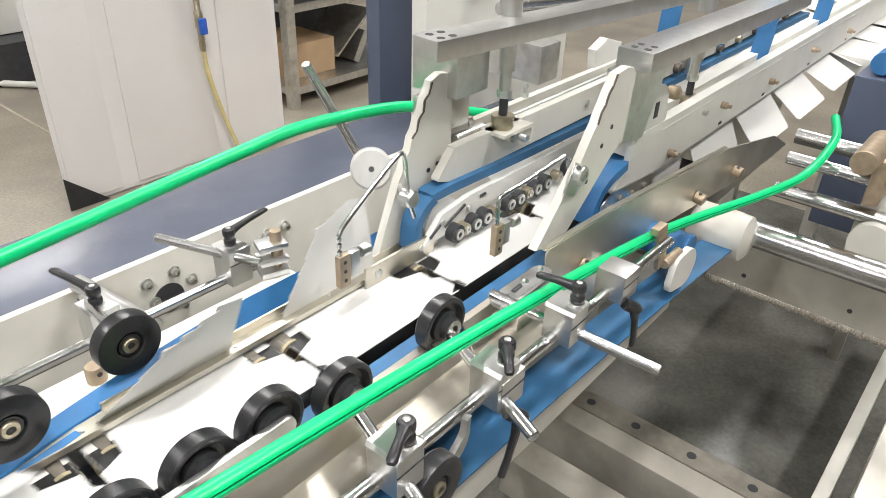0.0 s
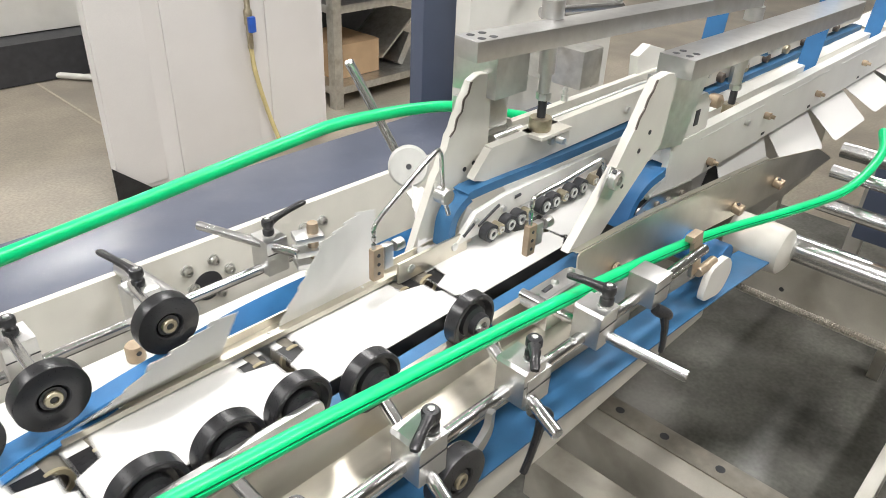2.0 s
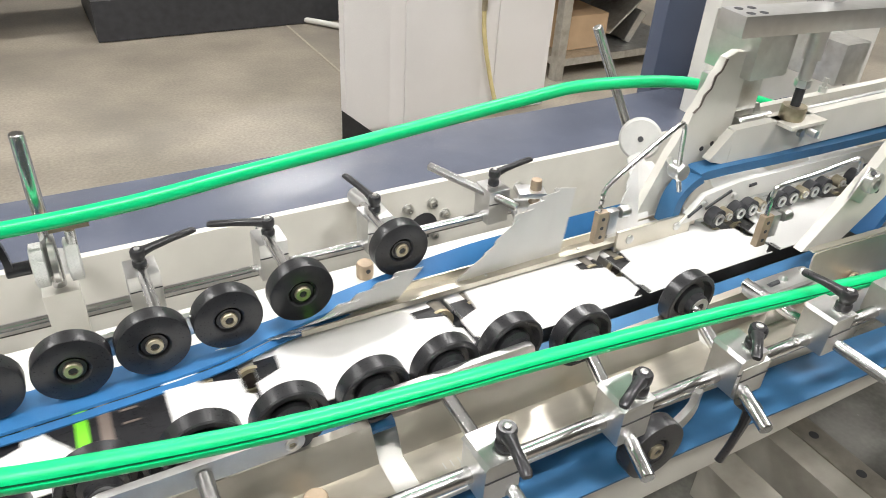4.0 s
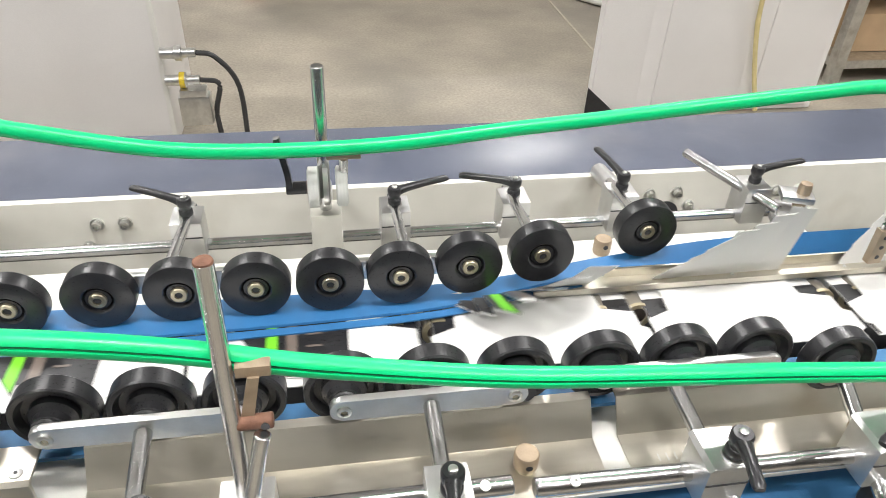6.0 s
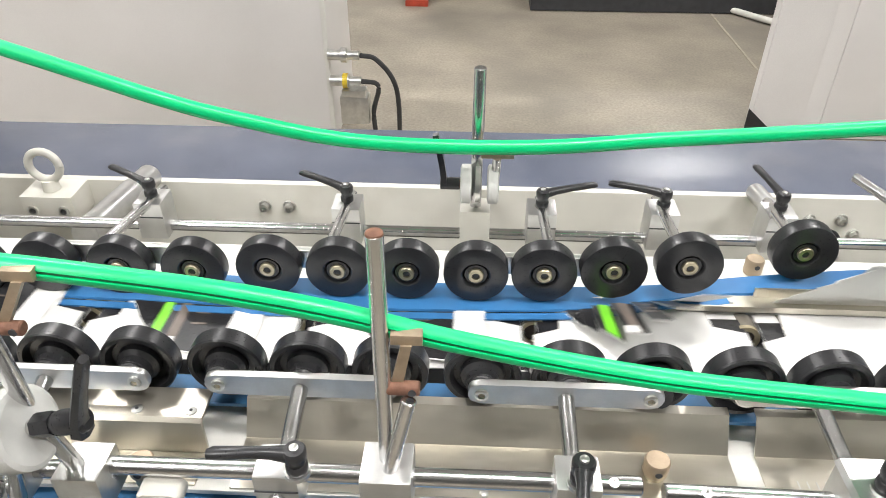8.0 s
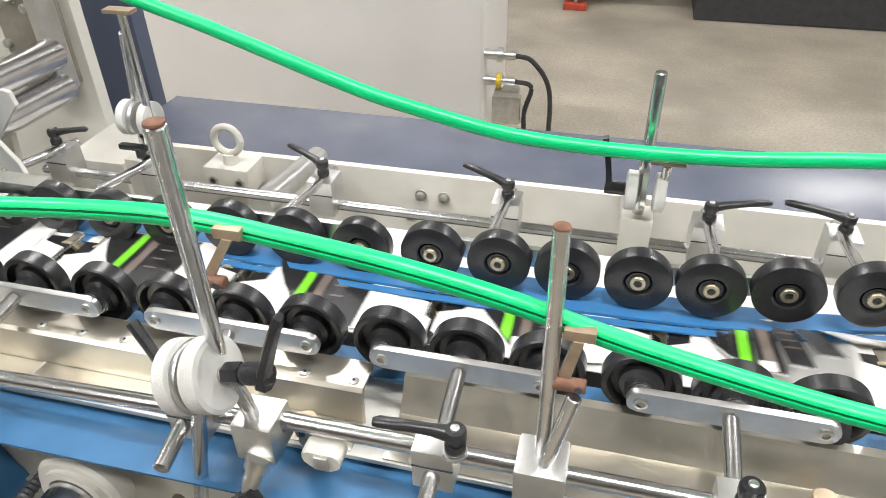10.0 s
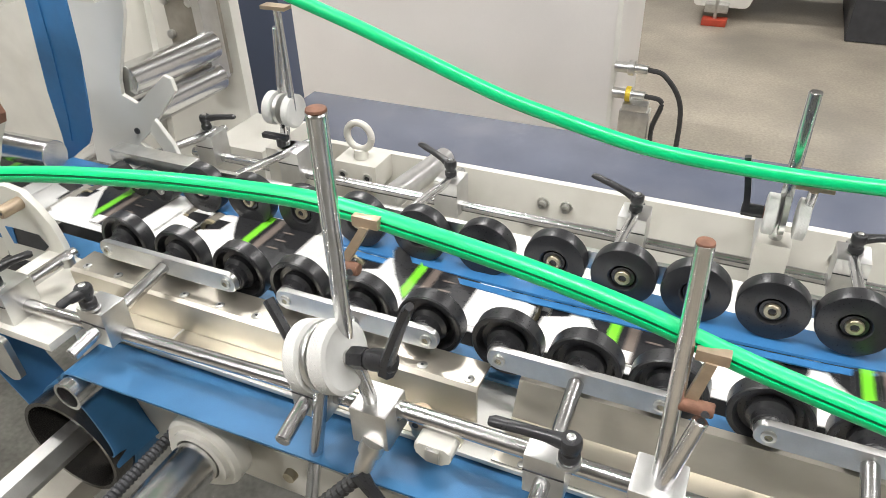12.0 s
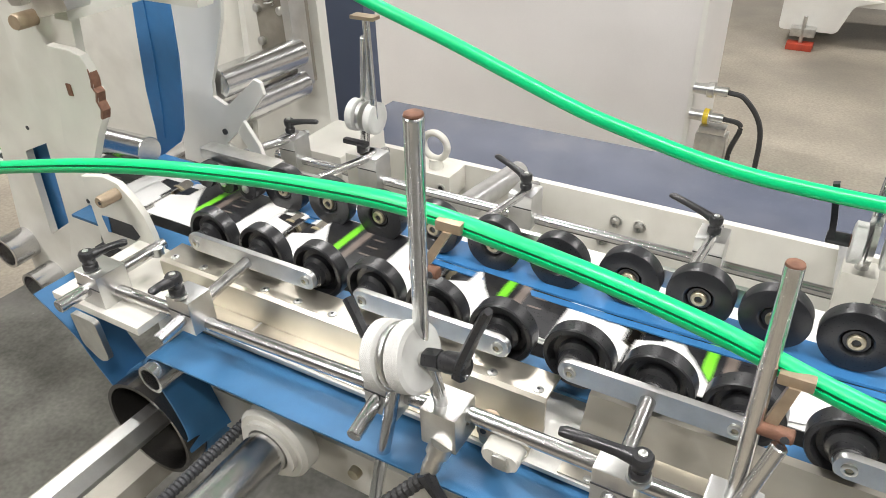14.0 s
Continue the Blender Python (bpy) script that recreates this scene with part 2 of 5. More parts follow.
def rounded(pts, r, seg=4):
    """Rounds the corners of a 2D outline."""
    out, n = [], len(pts)
    for k in range(n):
        p, a, b = Vector(pts[k]), Vector(pts[k - 1]), Vector(pts[(k + 1) % n])
        u, v = (a - p), (b - p)
        d = min(r, u.length * 0.45, v.length * 0.45)
        s, e = p + u.normalized() * d, p + v.normalized() * d
        for i in range(seg + 1):
            t = i / seg
            out.append(tuple((1 - t) ** 2 * s + 2 * t * (1 - t) * p + t * t * e))
    return out


# ---- hall ----
def hall():
    floor = solid("floor", box((0, 2, -0.05), (24, 24, 0.1)), CONCRETE, "worn grey-brown concrete factory floor with scuffs", "floor", kind="structure")
    part("floor_joint", box((1.42, 5.2, 0.001), (0.012, 6.0, 0.004)), material("pale_joint_filler", (0.46, 0.42, 0.34), 0.7), floor)
    solid("ceiling", box((0, 2, 5.25), (24, 24, 0.1)), CEILING, "plain grey hall ceiling out of view, added to close the hall", "ceiling", kind="structure")
    # Unseen walls that close the hall; the south one is darker for reflections.
    for name, c, size in (("wall_north", (0, 14.05, 2.6), (24, 0.1, 5.2)), ("wall_south", (0, -10.05, 2.6), (24, 0.1, 5.2)), ("wall_east", (12.05, 2, 2.6), (0.1, 24.2, 5.2)), ("wall_west", (-12.05, 2, 2.6), (0.1, 24.2, 5.2))):
        solid(name, box(c, size), GREY_WALL if name == "wall_south" else WALLS, "plain factory wall out of view, added to close the hall", "wall", kind="structure")
    for x, y in LAMPS:
        lamp = thing("ceiling_lamp", "white rectangular factory ceiling lamp, switched on", "lamp", (x, y, LAMP_Z), group="ceiling lamps")
        for hx in (-0.5, 0.5):
            part("hanger", rod((hx, 0, 0.12), (hx, 0, 0.305), 0.01, 8), ALU, lamp)
        part("housing", box((0, 0, 0.08), (1.3, 0.42, 0.1), 0.02), ALU, lamp)
        part("diffuser", box((0, 0, 0.02), (1.2, 0.36, 0.02), 0.004), LAMP, lamp)
        data = bpy.data.lights.new("lamp_light", "AREA")
        data.shape, data.size, data.size_y, data.energy, data.color = "RECTANGLE", 1.2, 0.36, LAMP_W, (1.0, 0.98, 0.97)
        lo = new("lamp_light", data)
        lo.location = (x, y, LAMP_Z - 0.02)


hall()


# ---- far side of the machine ----
def side_frames():
    """The beige plate behind the rollers, and the slate sheet cover beyond it."""
    plate = solid("side_plate", box((0.2, 1.128, 0.40), (2.66, 0.016, 0.706), 0.002), BEIGE, "long beige painted steel machine side plate", "machine frame")
    sheet = solid("cover_sheet", box((0.3, 1.262, 0.735), (3.0, 0.25, 0.014), 0.003), SLATE, "slate blue powder-coated sheet cover with a satin sheen", "machine cover")
    part("back_panel", box((0.3, 1.38, 0.364), (3.0, 0.008, 0.726)), SLATE_PANEL, sheet)


def carrier_beams():
    solid("carrier_beam", box((-0.25, 0.745, 0.765), (1.75, 0.11, 0.15), 0.004), PALE, "beige carrier beam behind the pressing rollers", "machine frame")
    solid("carrier_beam", box((0.0, 0.457, 0.765), (2.0, 0.056, 0.166), 0.004), PALE, "beige carrier beam under the stainless trays", "machine frame")
    solid("carrier_shelf", box((-0.08, 0.4305, 0.8495), (1.84, 0.113, 0.006), 0.001), PALE, "pale beige shelf plate under the stainless trays", "machine frame")
    solid("machine_bed", box((0.2, 0.585, 0.79), (2.8, 0.20, 0.02)), DARK, "near-black bed between the two carriers", "machine frame")


def belts():
    rows = [(-1.25, 0.656, 0.866, 0.700, 0.866), (-0.8, 0.640, 0.868, 0.690, 0.868), (-0.35, 0.616, 0.8775, 0.672, 0.8775), (0.0, 0.625, 0.8775, 0.672, 0.876), (0.13, 0.646, 0.881, 0.681, 0.876), (0.25, 0.668, 0.878, 0.694, 0.884), (0.42, 0.680, 0.856, 0.706, 0.893), (0.60, 0.684, 0.850, 0.706, 0.895), (0.80, 0.686, 0.850, 0.706, 0.895)]
    bm = bmesh.new()
    near, far = spline([(r[0], r[1], r[2]) for r in rows], 6), spline([(r[0], r[3], r[4]) for r in rows], 6)
    rings = [[bm.verts.new(p), bm.verts.new(q), bm.verts.new(q + Vector((0, 0.001, 0.003))), bm.verts.new(p + Vector((0, 0.001, 0.003)))] for p, q in zip(near, far)]
    for a, b in zip(rings, rings[1:]):
        for k in range(4):
            bm.faces.new((a[k], a[(k + 1) % 4], b[(k + 1) % 4], b[k]))
    bm.faces.new(rings[0])
    bm.faces.new(rings[-1])
    solid("folding_belt", bm, BLUE, "wide blue folding belt twisting upright under the black rollers", "belt")
    strip = [(r[0], r[1] - 0.009, r[2] + 0.0005) for r in rows if r[0] < 0.3]
    solid("edge_belt", sweep(spline(strip, 6), [(-0.0055, -0.001), (0.0055, -0.001), (0.0055, 0.001), (-0.0055, 0.001)]), BLUE, "narrow blue lower belt along the folding belt", "belt")
    solid("drive_belt", prism([(0.466, 0.868), (0.505, 0.868), (0.505, 0.873), (0.466, 0.873)], "x", -1.2, 1.2), BLUE_WORN, "blue drive belt beside the stainless trays", "belt")
    path = spline([(-0.8305, 0.348, 0.665), (-0.833, 0.348, 0.705), (-0.848, 0.346, 0.765), (-0.862, 0.345, 0.797), (-0.866, 0.345, 0.815), (-0.858, 0.345, 0.830), (-0.842, 0.345, 0.8355), (-0.80, 0.345, 0.837), (-0.55, 0.347, 0.838), (-0.3, 0.350, 0.838), (0.1, 0.358, 0.832), (0.5, 0.37, 0.80), (1.1, 0.378, 0.745), (1.5, 0.378, 0.70)], 6)
    solid("return_belt", sweep(path, [(-0.033, -0.0015), (0.033, -0.0015), (0.033, 0.0015), (-0.033, 0.0015)]), BLUE_WORN, "flat blue return belt along the beam", "belt")


FAR_BAR_Y, FAR_BAR_Z, BAR_R = 0.86, 0.83, 0.0088
WHEEL_R = 0.039


def wheel(parent, x, y, z, face=-1, name="wheel"):
    """A black nylon roller; face: the side (along y) on which its hub bolt shows."""
    w = part(name, lathe([(0.010, 0.12), (0.0135, 0.12), (0.0145, 0.30), (0.0165, 0.05), (0.018, 0.0), (WHEEL_R - 0.0022, 0.0), (WHEEL_R - 0.0006, 0.03), (WHEEL_R, 0.10), (WHEEL_R, 0.90), (WHEEL_R - 0.0015, 1.0), (0.012, 1.0)], (x, y, z), (x, y - face * 0.022, z), 40), BLACK, parent, "", 30)
    part("hub_bolt", lathe([(0.0048, 0.45), (0.0048, 0.0), (0.0086, 0.0), (0.0096, 0.15), (0.0096, 1.0)], (x, y + face * 0.0015, z), (x, y - face * 0.006, z), 18), BRASS, w, "dull steel socket-head hub bolt", 30)
    part("socket", lathe([(0.0047, 0), (0.0047, 1)], (x, y - face * 0.0006, z), (x, y - face * 0.003, z), 6), DARK, w)
    return w


def dish_wheel(parent, x, y, z):
    """A black roller, dished on the side of the link, with its hub."""
    w = part("wheel", lathe([(0.006, 0.0), (0.0145, 0.0), (0.0160, 0.05), (0.0165, 0.30), (0.0215, 0.42), (0.0225, 0.62), (0.0290, 0.62), (0.0325, 0.42), (0.0330, 0.36), (WHEEL_R - 0.0015, 0.36), (WHEEL_R, 0.41), (WHEEL_R, 0.95), (WHEEL_R - 0.0015, 1.0), (0.012, 1.0)], (x, y - 0.032, z), (x, y, z), 40), BLACK, parent, "", 30)
    part("bearing", pipe((x, y - 0.0335, z), (x, y - 0.028, z), 0.0138, 0.0075, 20), STEEL, w)
    return w


def lever(parent, at, angle, length=0.082, tilt=3, axis=None):
    """A black clamping lever on its stud; angle: degrees round z of the way it points."""
    m = axis or pose(*at, 0, 0, angle)
    bm = lathe([(0.0085, 0), (0.0095, 0.06), (0.0095, 0.30), (0.0078, 0.36), (0.0085, 0.55), (0.0100, 0.62), (0.0100, 0.92), (0.0085, 1.0)], (0, 0, 0.004), (0, 0, 0.031), 14)
    rise = math.tan(radians(tilt))
    taper([(0.004, 0, 0.0245), (0.02, 0, 0.026 + rise * 0.02), (length * 0.55, 0, 0.027 + rise * length * 0.55), (length * 0.93, 0, 0.027 + rise * length * 0.93), (length, 0, 0.026 + rise * length)], [(0.0075, 0.006), (0.0052, 0.0050), (0.0050, 0.0042), (0.0054, 0.0040), (0.0040, 0.0026)], (0, 0, 1), bm)
    bm.transform(m)
    arm = part("lever", bm, BLACK, parent, "black clamping lever", 50)
    bm = lathe([(0.011, 0), (0.011, 1)], (0, 0, 0), (0, 0, 0.004), 14)
    bm.transform(m)
    part("washer", bm, STEEL, arm)
    bm = lathe([(0.004, 0), (0.004, 0.8), (0.003, 1)], (0, 0, 0.0305), (0, 0, 0.0335), 10)
    bm.transform(m)
    part("screw", bm, STEEL, arm)
    return arm


def clamp_block(parent, x, y, z, w=0.042, d=0.046, h=0.062, name="clamp"):
    block = part(name, box((x, y, z), (w, d, h), 0.0025), ALU, parent, "milled aluminium cross clamp")
    part("slit", box((x, y - d / 2 - 0.0002, z + h * 0.12), (w * 0.98, 0.0012, 0.0016)), DARK, block)
    return block


def far_wheel_z(x):
    """The row of far rollers climbs gently upstream."""
    return 0.908 if x < -0.7 else 0.914 if x < -0.4 else 0.920 if x < -0.05 else 0.923 if x < 0.05 else 0.931


def far_rollers():
    bar = solid("guide_bar", rod((-1.12, FAR_BAR_Y, FAR_BAR_Z), (0.62, FAR_BAR_Y, FAR_BAR_Z), BAR_R), CHROME, "polished round steel guide bar along the rollers", "bar")
    rows = [(-0.883, (-0.897, -0.807, -0.715), None), (-0.581, (-0.622, -0.529, -0.437), 152), (-0.285, (-0.344, -0.259, -0.176), 155), (0.003, (-0.093, -0.012, 0.069), 14)]
    for cx, xs, ang in rows:
        unit = thing("roller_unit", "three black nylon pressing rollers on an aluminium cross clamp", "roller", group="roller units on the far bar")
        clamp_block(unit, cx, FAR_BAR_Y, 0.85)
        z = 0.868
        part("shaft", rod((cx, 0.905, z), (cx, 0.665, z + 0.04), 0.0072), CHROME, unit)
        part("link", prism(rounded([(xs[0] - 0.014, 0.906), (xs[2] + 0.014, 0.906), (xs[2] + 0.014, 0.932), (xs[0] - 0.014, 0.932)], 0.012), "y", 0.660, 0.668, 0.001), STEEL, unit)
        for wx in xs:
            wheel(unit, wx, 0.636, far_wheel_z(wx))
        if ang is not None:
            lever(unit, (cx, FAR_BAR_Y, 0.878), ang)
    for cx, wx, wy, wz, ang in ((0.179, 0.157, 0.641, 0.937, 168), (0.346, 0.307, 0.684, 0.931, 102)):
        unit = thing("roller_unit", "single black nylon roller on an aluminium cross clamp", "roller", group="roller units on the far bar")
        clamp_block(unit, cx, FAR_BAR_Y, 0.855)
        part("shaft", rod((cx, 0.905, 0.872), (wx, wy + 0.01, wz), 0.0072), CHROME, unit)
        wheel(unit, wx, wy, wz)
        lever(unit, (cx, FAR_BAR_Y, 0.883), ang)
    unit = thing("end_clamp", "aluminium cross clamp with a black lever and a free steel rod", "clamp")
    clamp_block(unit, 0.563, FAR_BAR_Y, 0.855, 0.04)
    part("shaft", rod((0.50, 0.97, 0.882), (0.575, 0.80, 0.872), 0.0075), CHROME, unit)
    for z in (0.893, 0.868, 0.846):
        part("jaw", box((0.600, 0.806, z), (0.046, 0.034, 0.010), 0.002, Euler((0, 0, radians(-20))).to_matrix()), ALU, unit)
    part("jaw_pin", lathe([(0.0085, 0), (0.0095, 0.08), (0.0095, 0.55), (0.006, 0.56), (0.006, 0.8), (0.011, 0.81), (0.011, 1)], (0.608, 0.803, 0.915), (0.608, 0.803, 0.828), 16), BRONZE, unit, "brown drilled clamping pin", 30)
    lever(unit, (0.563, FAR_BAR_Y, 0.883), 8)


# ---- near side ----
def near_rollers():
    zl, y0, zw = 0.931, 0.437, 0.9195
    rows = ((-0.872, -0.685, (-0.881, -0.789, -0.695), -0.787, 0.29, 275), (-0.600, -0.423, (-0.609, -0.522, -0.436), -0.501, 0.28, None), (-0.341, -0.180, (-0.346, -0.262, -0.178), -0.259, 0.30, 186), (-0.086, 0.074, (-0.085, 0.002, 0.086), -0.005, 0.29, 262))
    for l0, l1, xs, cl, tail, ang in rows:
        unit = thing("roller_unit", "three black nylon rollers on a flat aluminium link and steel shaft", "roller", group="roller units on the near bar")
        part("link", prism(rounded([(l0 - 0.013, zl - 0.0125), (l1 + 0.013, zl - 0.0125), (l1 + 0.013, zl + 0.0125), (l0 - 0.013, zl + 0.0125)], 0.0122, 5), "y", y0, y0 + 0.008, 0.001), ALU, unit, "flat aluminium link with rounded ends")
        for wx in xs:
            w = dish_wheel(unit, wx, 0.490, zw)
            part("spacer", lathe([(0.0135, 0), (0.0135, 0.6), (0.0115, 0.7), (0.0115, 1)], (wx, 0.459, zw + 0.001), (wx, y0 + 0.008, zl - 0.004), 18), RUBBER, w)
        for wx in (l0, l1):
            part("link_bolt", lathe([(0.0036, 0.9), (0.0036, 0), (0.0055, 0), (0.0068, 0.3), (0.0068, 1)], (wx, y0 - 0.003, zl), (wx, y0, zl), 14), STEEL, unit)
            part("link_socket", lathe([(0.0035, 0), (0.0035, 1)], (wx, y0 - 0.0012, zl), (wx, y0 - 0.0004, zl), 6), BRASS, unit)
        part("shaft", rod(((l0 + l1) / 2, y0, zl), (cl, tail, 0.905), 0.0078), CHROME, unit)
        clamp_block(unit, cl, 0.345, 0.915, 0.038, 0.036, 0.048)
        if ang is not None:
            lever(unit, (cl + (0.02 if ang == 186 else 0), 0.332, 0.941), ang, 0.035 if ang == 275 else 0.07)


def near_bars():
    for a, b, z0, z1 in ((-0.97, -0.41, 0.886, 0.911), (-0.42, 0.052, 0.918, 0.918), (0.072, 1.05, 0.91, 0.89)):
        bar = solid("guide_bar", rod((a, 0.35, z0), (b, 0.35, z1), 0.0085), CHROME, "polished round steel guide bar with a drilled end", "bar", group="near guide bars")
        for x in ((b - 0.025,) if b < 1 else (a + 0.035, a + 0.6)):
            z = z0 + (z1 - z0) * (x - a) / (b - a)
            part("set_screw", lathe([(0.0045, 0), (0.0045, 0.8), (0.002, 0.85), (0.002, 0.4)], (x, 0.3468, z + 0.006), (x, 0.3455, z + 0.0098), 12), STEEL, bar, "small steel set screw", 20)


def trays():
    hat = [(0.416, 0.853), (0.419, 0.853), (0.419, 0.896), (0.422, 0.899), (0.458, 0.899), (0.458, 0.902), (0.420, 0.902), (0.416, 0.898)]
    cover = solid("stainless_cover", prism(hat, "x", -0.93, -0.357, 0.0005), STAINLESS, "folded stainless strip cover with a row of small screws", "cover")
    for k in range(11):
        part("screw", lathe([(0.0062, 0), (0.0056, 0.7), (0.003, 1)], (-0.91 + k * 0.054, 0.428, 0.9015), (-0.91 + k * 0.054, 0.428, 0.9036), 12), STEEL, cover)
        part("screw_socket", lathe([(0.0019, 0), (0.0019, 1)], (-0.91 + k * 0.054, 0.428, 0.9035), (-0.91 + k * 0.054, 0.428, 0.9040), 6), DARK, cover)
    part("foot_strip", prism([(0.378, 0.8526), (0.4155, 0.8526), (0.4155, 0.8545), (0.378, 0.8545)], "x", -0.86, -0.36), STAINLESS, cover, "thin stainless strip lying on the shelf")
    part("scribe_mark", box((-0.753, 0.405, 0.8548), (0.003, 0.022, 0.0005)), CARTON, cover, "short white scribed mark")
    for a, b in ((-0.325, 0.163), (0.19, 0.62), (0.645, 0.83)):
        pr = [(0.376, 0.8535), (0.438, 0.8535), (0.460, 0.888), (0.469, 0.889), (0.469, 0.891), (0.459, 0.890), (0.437, 0.8555), (0.376, 0.8555)]
        tray = solid("stainless_tray", prism(pr, "x", a, b), STAINLESS, "bent stainless sheet tray with scuffs beside the belt", "tray", group="stainless trays")
        for x in (a + 0.03, (a + b) / 2, b - 0.03):
            part("screw", lathe([(0.0045, 0), (0.004, 0.7), (0.002, 1)], (x, 0.381, 0.8553), (x, 0.381, 0.8575), 10), STEEL, tray)
        if 0.1 < a < 0.5:
            for k in range(5):
                part("stamped_bar", box((a + 0.032 + 0.009 * k, 0.405, 0.8556), (0.0014, 0.009, 0.0004)), PALE, tray)


def long_guard():
    """The tall sheet beside the belt under the second blade."""
    guard = solid("stainless_guard", prism(rounded([(0.812, 0.936), (1.02, 0.925), (1.55, 0.873), (1.90, 0.803), (2.05, 0.735), (1.90, 0.735), (1.50, 0.775), (1.02, 0.832), (0.875, 0.838), (0.822, 0.868)], 0.01, 3), "y", 0.440, 0.4425), STAINLESS, "tall scuffed stainless guard sheet beside the belt", "guard")
    part("top_fold", prism([(0.812, 0.936), (1.02, 0.925), (1.55, 0.873), (1.55, 0.8755), (1.02, 0.9275), (0.812, 0.9385)], "y", 0.4428, 0.452), STAINLESS, guard)
    for x, z in ((0.93, 0.862), (1.40, 0.812), (1.62, 0.80)):
        part("capstan_nut", lathe([(0.0115, 0), (0.0125, 0.1), (0.0125, 0.9), (0.006, 1)], (x, 0.440, z), (x, 0.418, z - 0.004), 16), BRONZE, guard, "brown drilled nut")
        part("nut_hole", lathe([(0.0036, 0), (0.0036, 1)], (x - 0.006, 0.4285, z + 0.0105), (x - 0.0065, 0.4283, z + 0.0122), 8), DARK, guard)


def green_rails():
    near = spline([(-1.45, 0.378, 0.93), (-1.16, 0.378, 1.005), (-0.90, 0.378, 1.065), (-0.70, 0.378, 1.098), (-0.55, 0.378, 1.114), (-0.47, 0.378, 1.116), (-0.38, 0.378, 1.107), (-0.29, 0.378, 1.095), (-0.20, 0.378, 1.077), (-0.10, 0.378, 1.050), (0.05, 0.378, 1.020), (0.2, 0.378, 1.003), (0.33, 0.378, 0.99), (0.62, 0.378, 0.955), (0.93, 0.378, 0.91), (1.16, 0.375, 0.868), (1.4, 0.312, 0.86), (1.55, 0.275, 0.868), (1.70, 0.27, 0.898), (1.80, 0.30, 0.915)], 6)
    far = spline([(-1.05, 0.82, 1.24), (-0.84, 0.82, 1.164), (-0.70, 0.82, 1.12), (-0.51, 0.82, 1.055), (-0.42, 0.82, 1.031), (-0.285, 0.82, 1.004), (-0.15, 0.82, 0.996), (0, 0.82, 0.999), (0.145, 0.82, 1.013), (0.3, 0.82, 1.026), (0.57, 0.82, 1.05), (0.70, 0.82, 1.056), (0.9, 0.82, 1.035), (1.05, 0.82, 0.992), (1.2, 0.80, 0.945)], 6)
    for path, r, name in ((near, 0.0092, "near"), (far, 0.0100, "far")):
        rail = thing("guard_rail", "bent glossy green plastic guard rail tube along the machine", "rail", group="green rails")
        turn = 20 if name == "near" else -38
        wide = 7 if name == "near" else 5
        ring = [(r * math.cos(radians(a)), r * math.sin(radians(a))) for a in range(turn + wide, turn + 360 - wide + 1, 10)]
        ring += [(0.70 * r * math.cos(radians(turn + a)), 0.70 * r * math.sin(radians(turn + a))) for a in (-wide, wide)]
        part("tube", sweep(path, ring), GREEN, rail, "", 25)
        part("groove", sweep([p + Vector((0, -0.74 * r * math.cos(radians(turn)), 0.74 * r * math.sin(radians(turn)))) for p in path], circle(0.0014 if name == "near" else 0.0013, 6)), GROOVE, rail, "dark slot along the tube")


def posts():
    for x0, y0, z0, x, y, z1, r in ((-0.458, 0.345, 0.985, -0.414, 0.286, 1.252, 0.0074), (-0.166, 0.347, 0.90, -0.170, 0.380, 1.152, 0.0070)):
        post = thing("rail_post", "upright polished steel post with a rusty top", "post", group="rail posts")
        part("pole", rod((x0, y0, z0), (x, y, z1), r), CHROME, post)
        part("cap", lathe([(r, 0), (r - 0.0005, 0.7), (r - 0.002, 1)], (x, y, z1 - 0.0005), (x, y, z1 + 0.002), 16), RUST, post)
    for x0, x1 in ((-0.095, -0.094), (-0.908, -0.878)):
        post = thing("rail_post", "upright polished steel post on a cream clamp block", "post", group="rail posts")
        part("pole", rod((x0, 0.86, 0.80), (x1, 0.86, 1.092), 0.0085), CHROME, post)
        part("base_block", box((x0, 0.86, 0.845), (0.044, 0.042, 0.072), 0.003), BEIGE, post, "cream painted clamp block")


side_frames()
carrier_beams()
belts()
far_rollers()
near_bars()
near_rollers()
trays()
long_guard()
posts()
green_rails()


# ---- forming section, upstream ----
def plate_thing(name, outline, y0, y1, mat, label, category, bevel=0.0015):
    return solid(name, prism(outline, "y", y0, y1, bevel), mat, label, category)


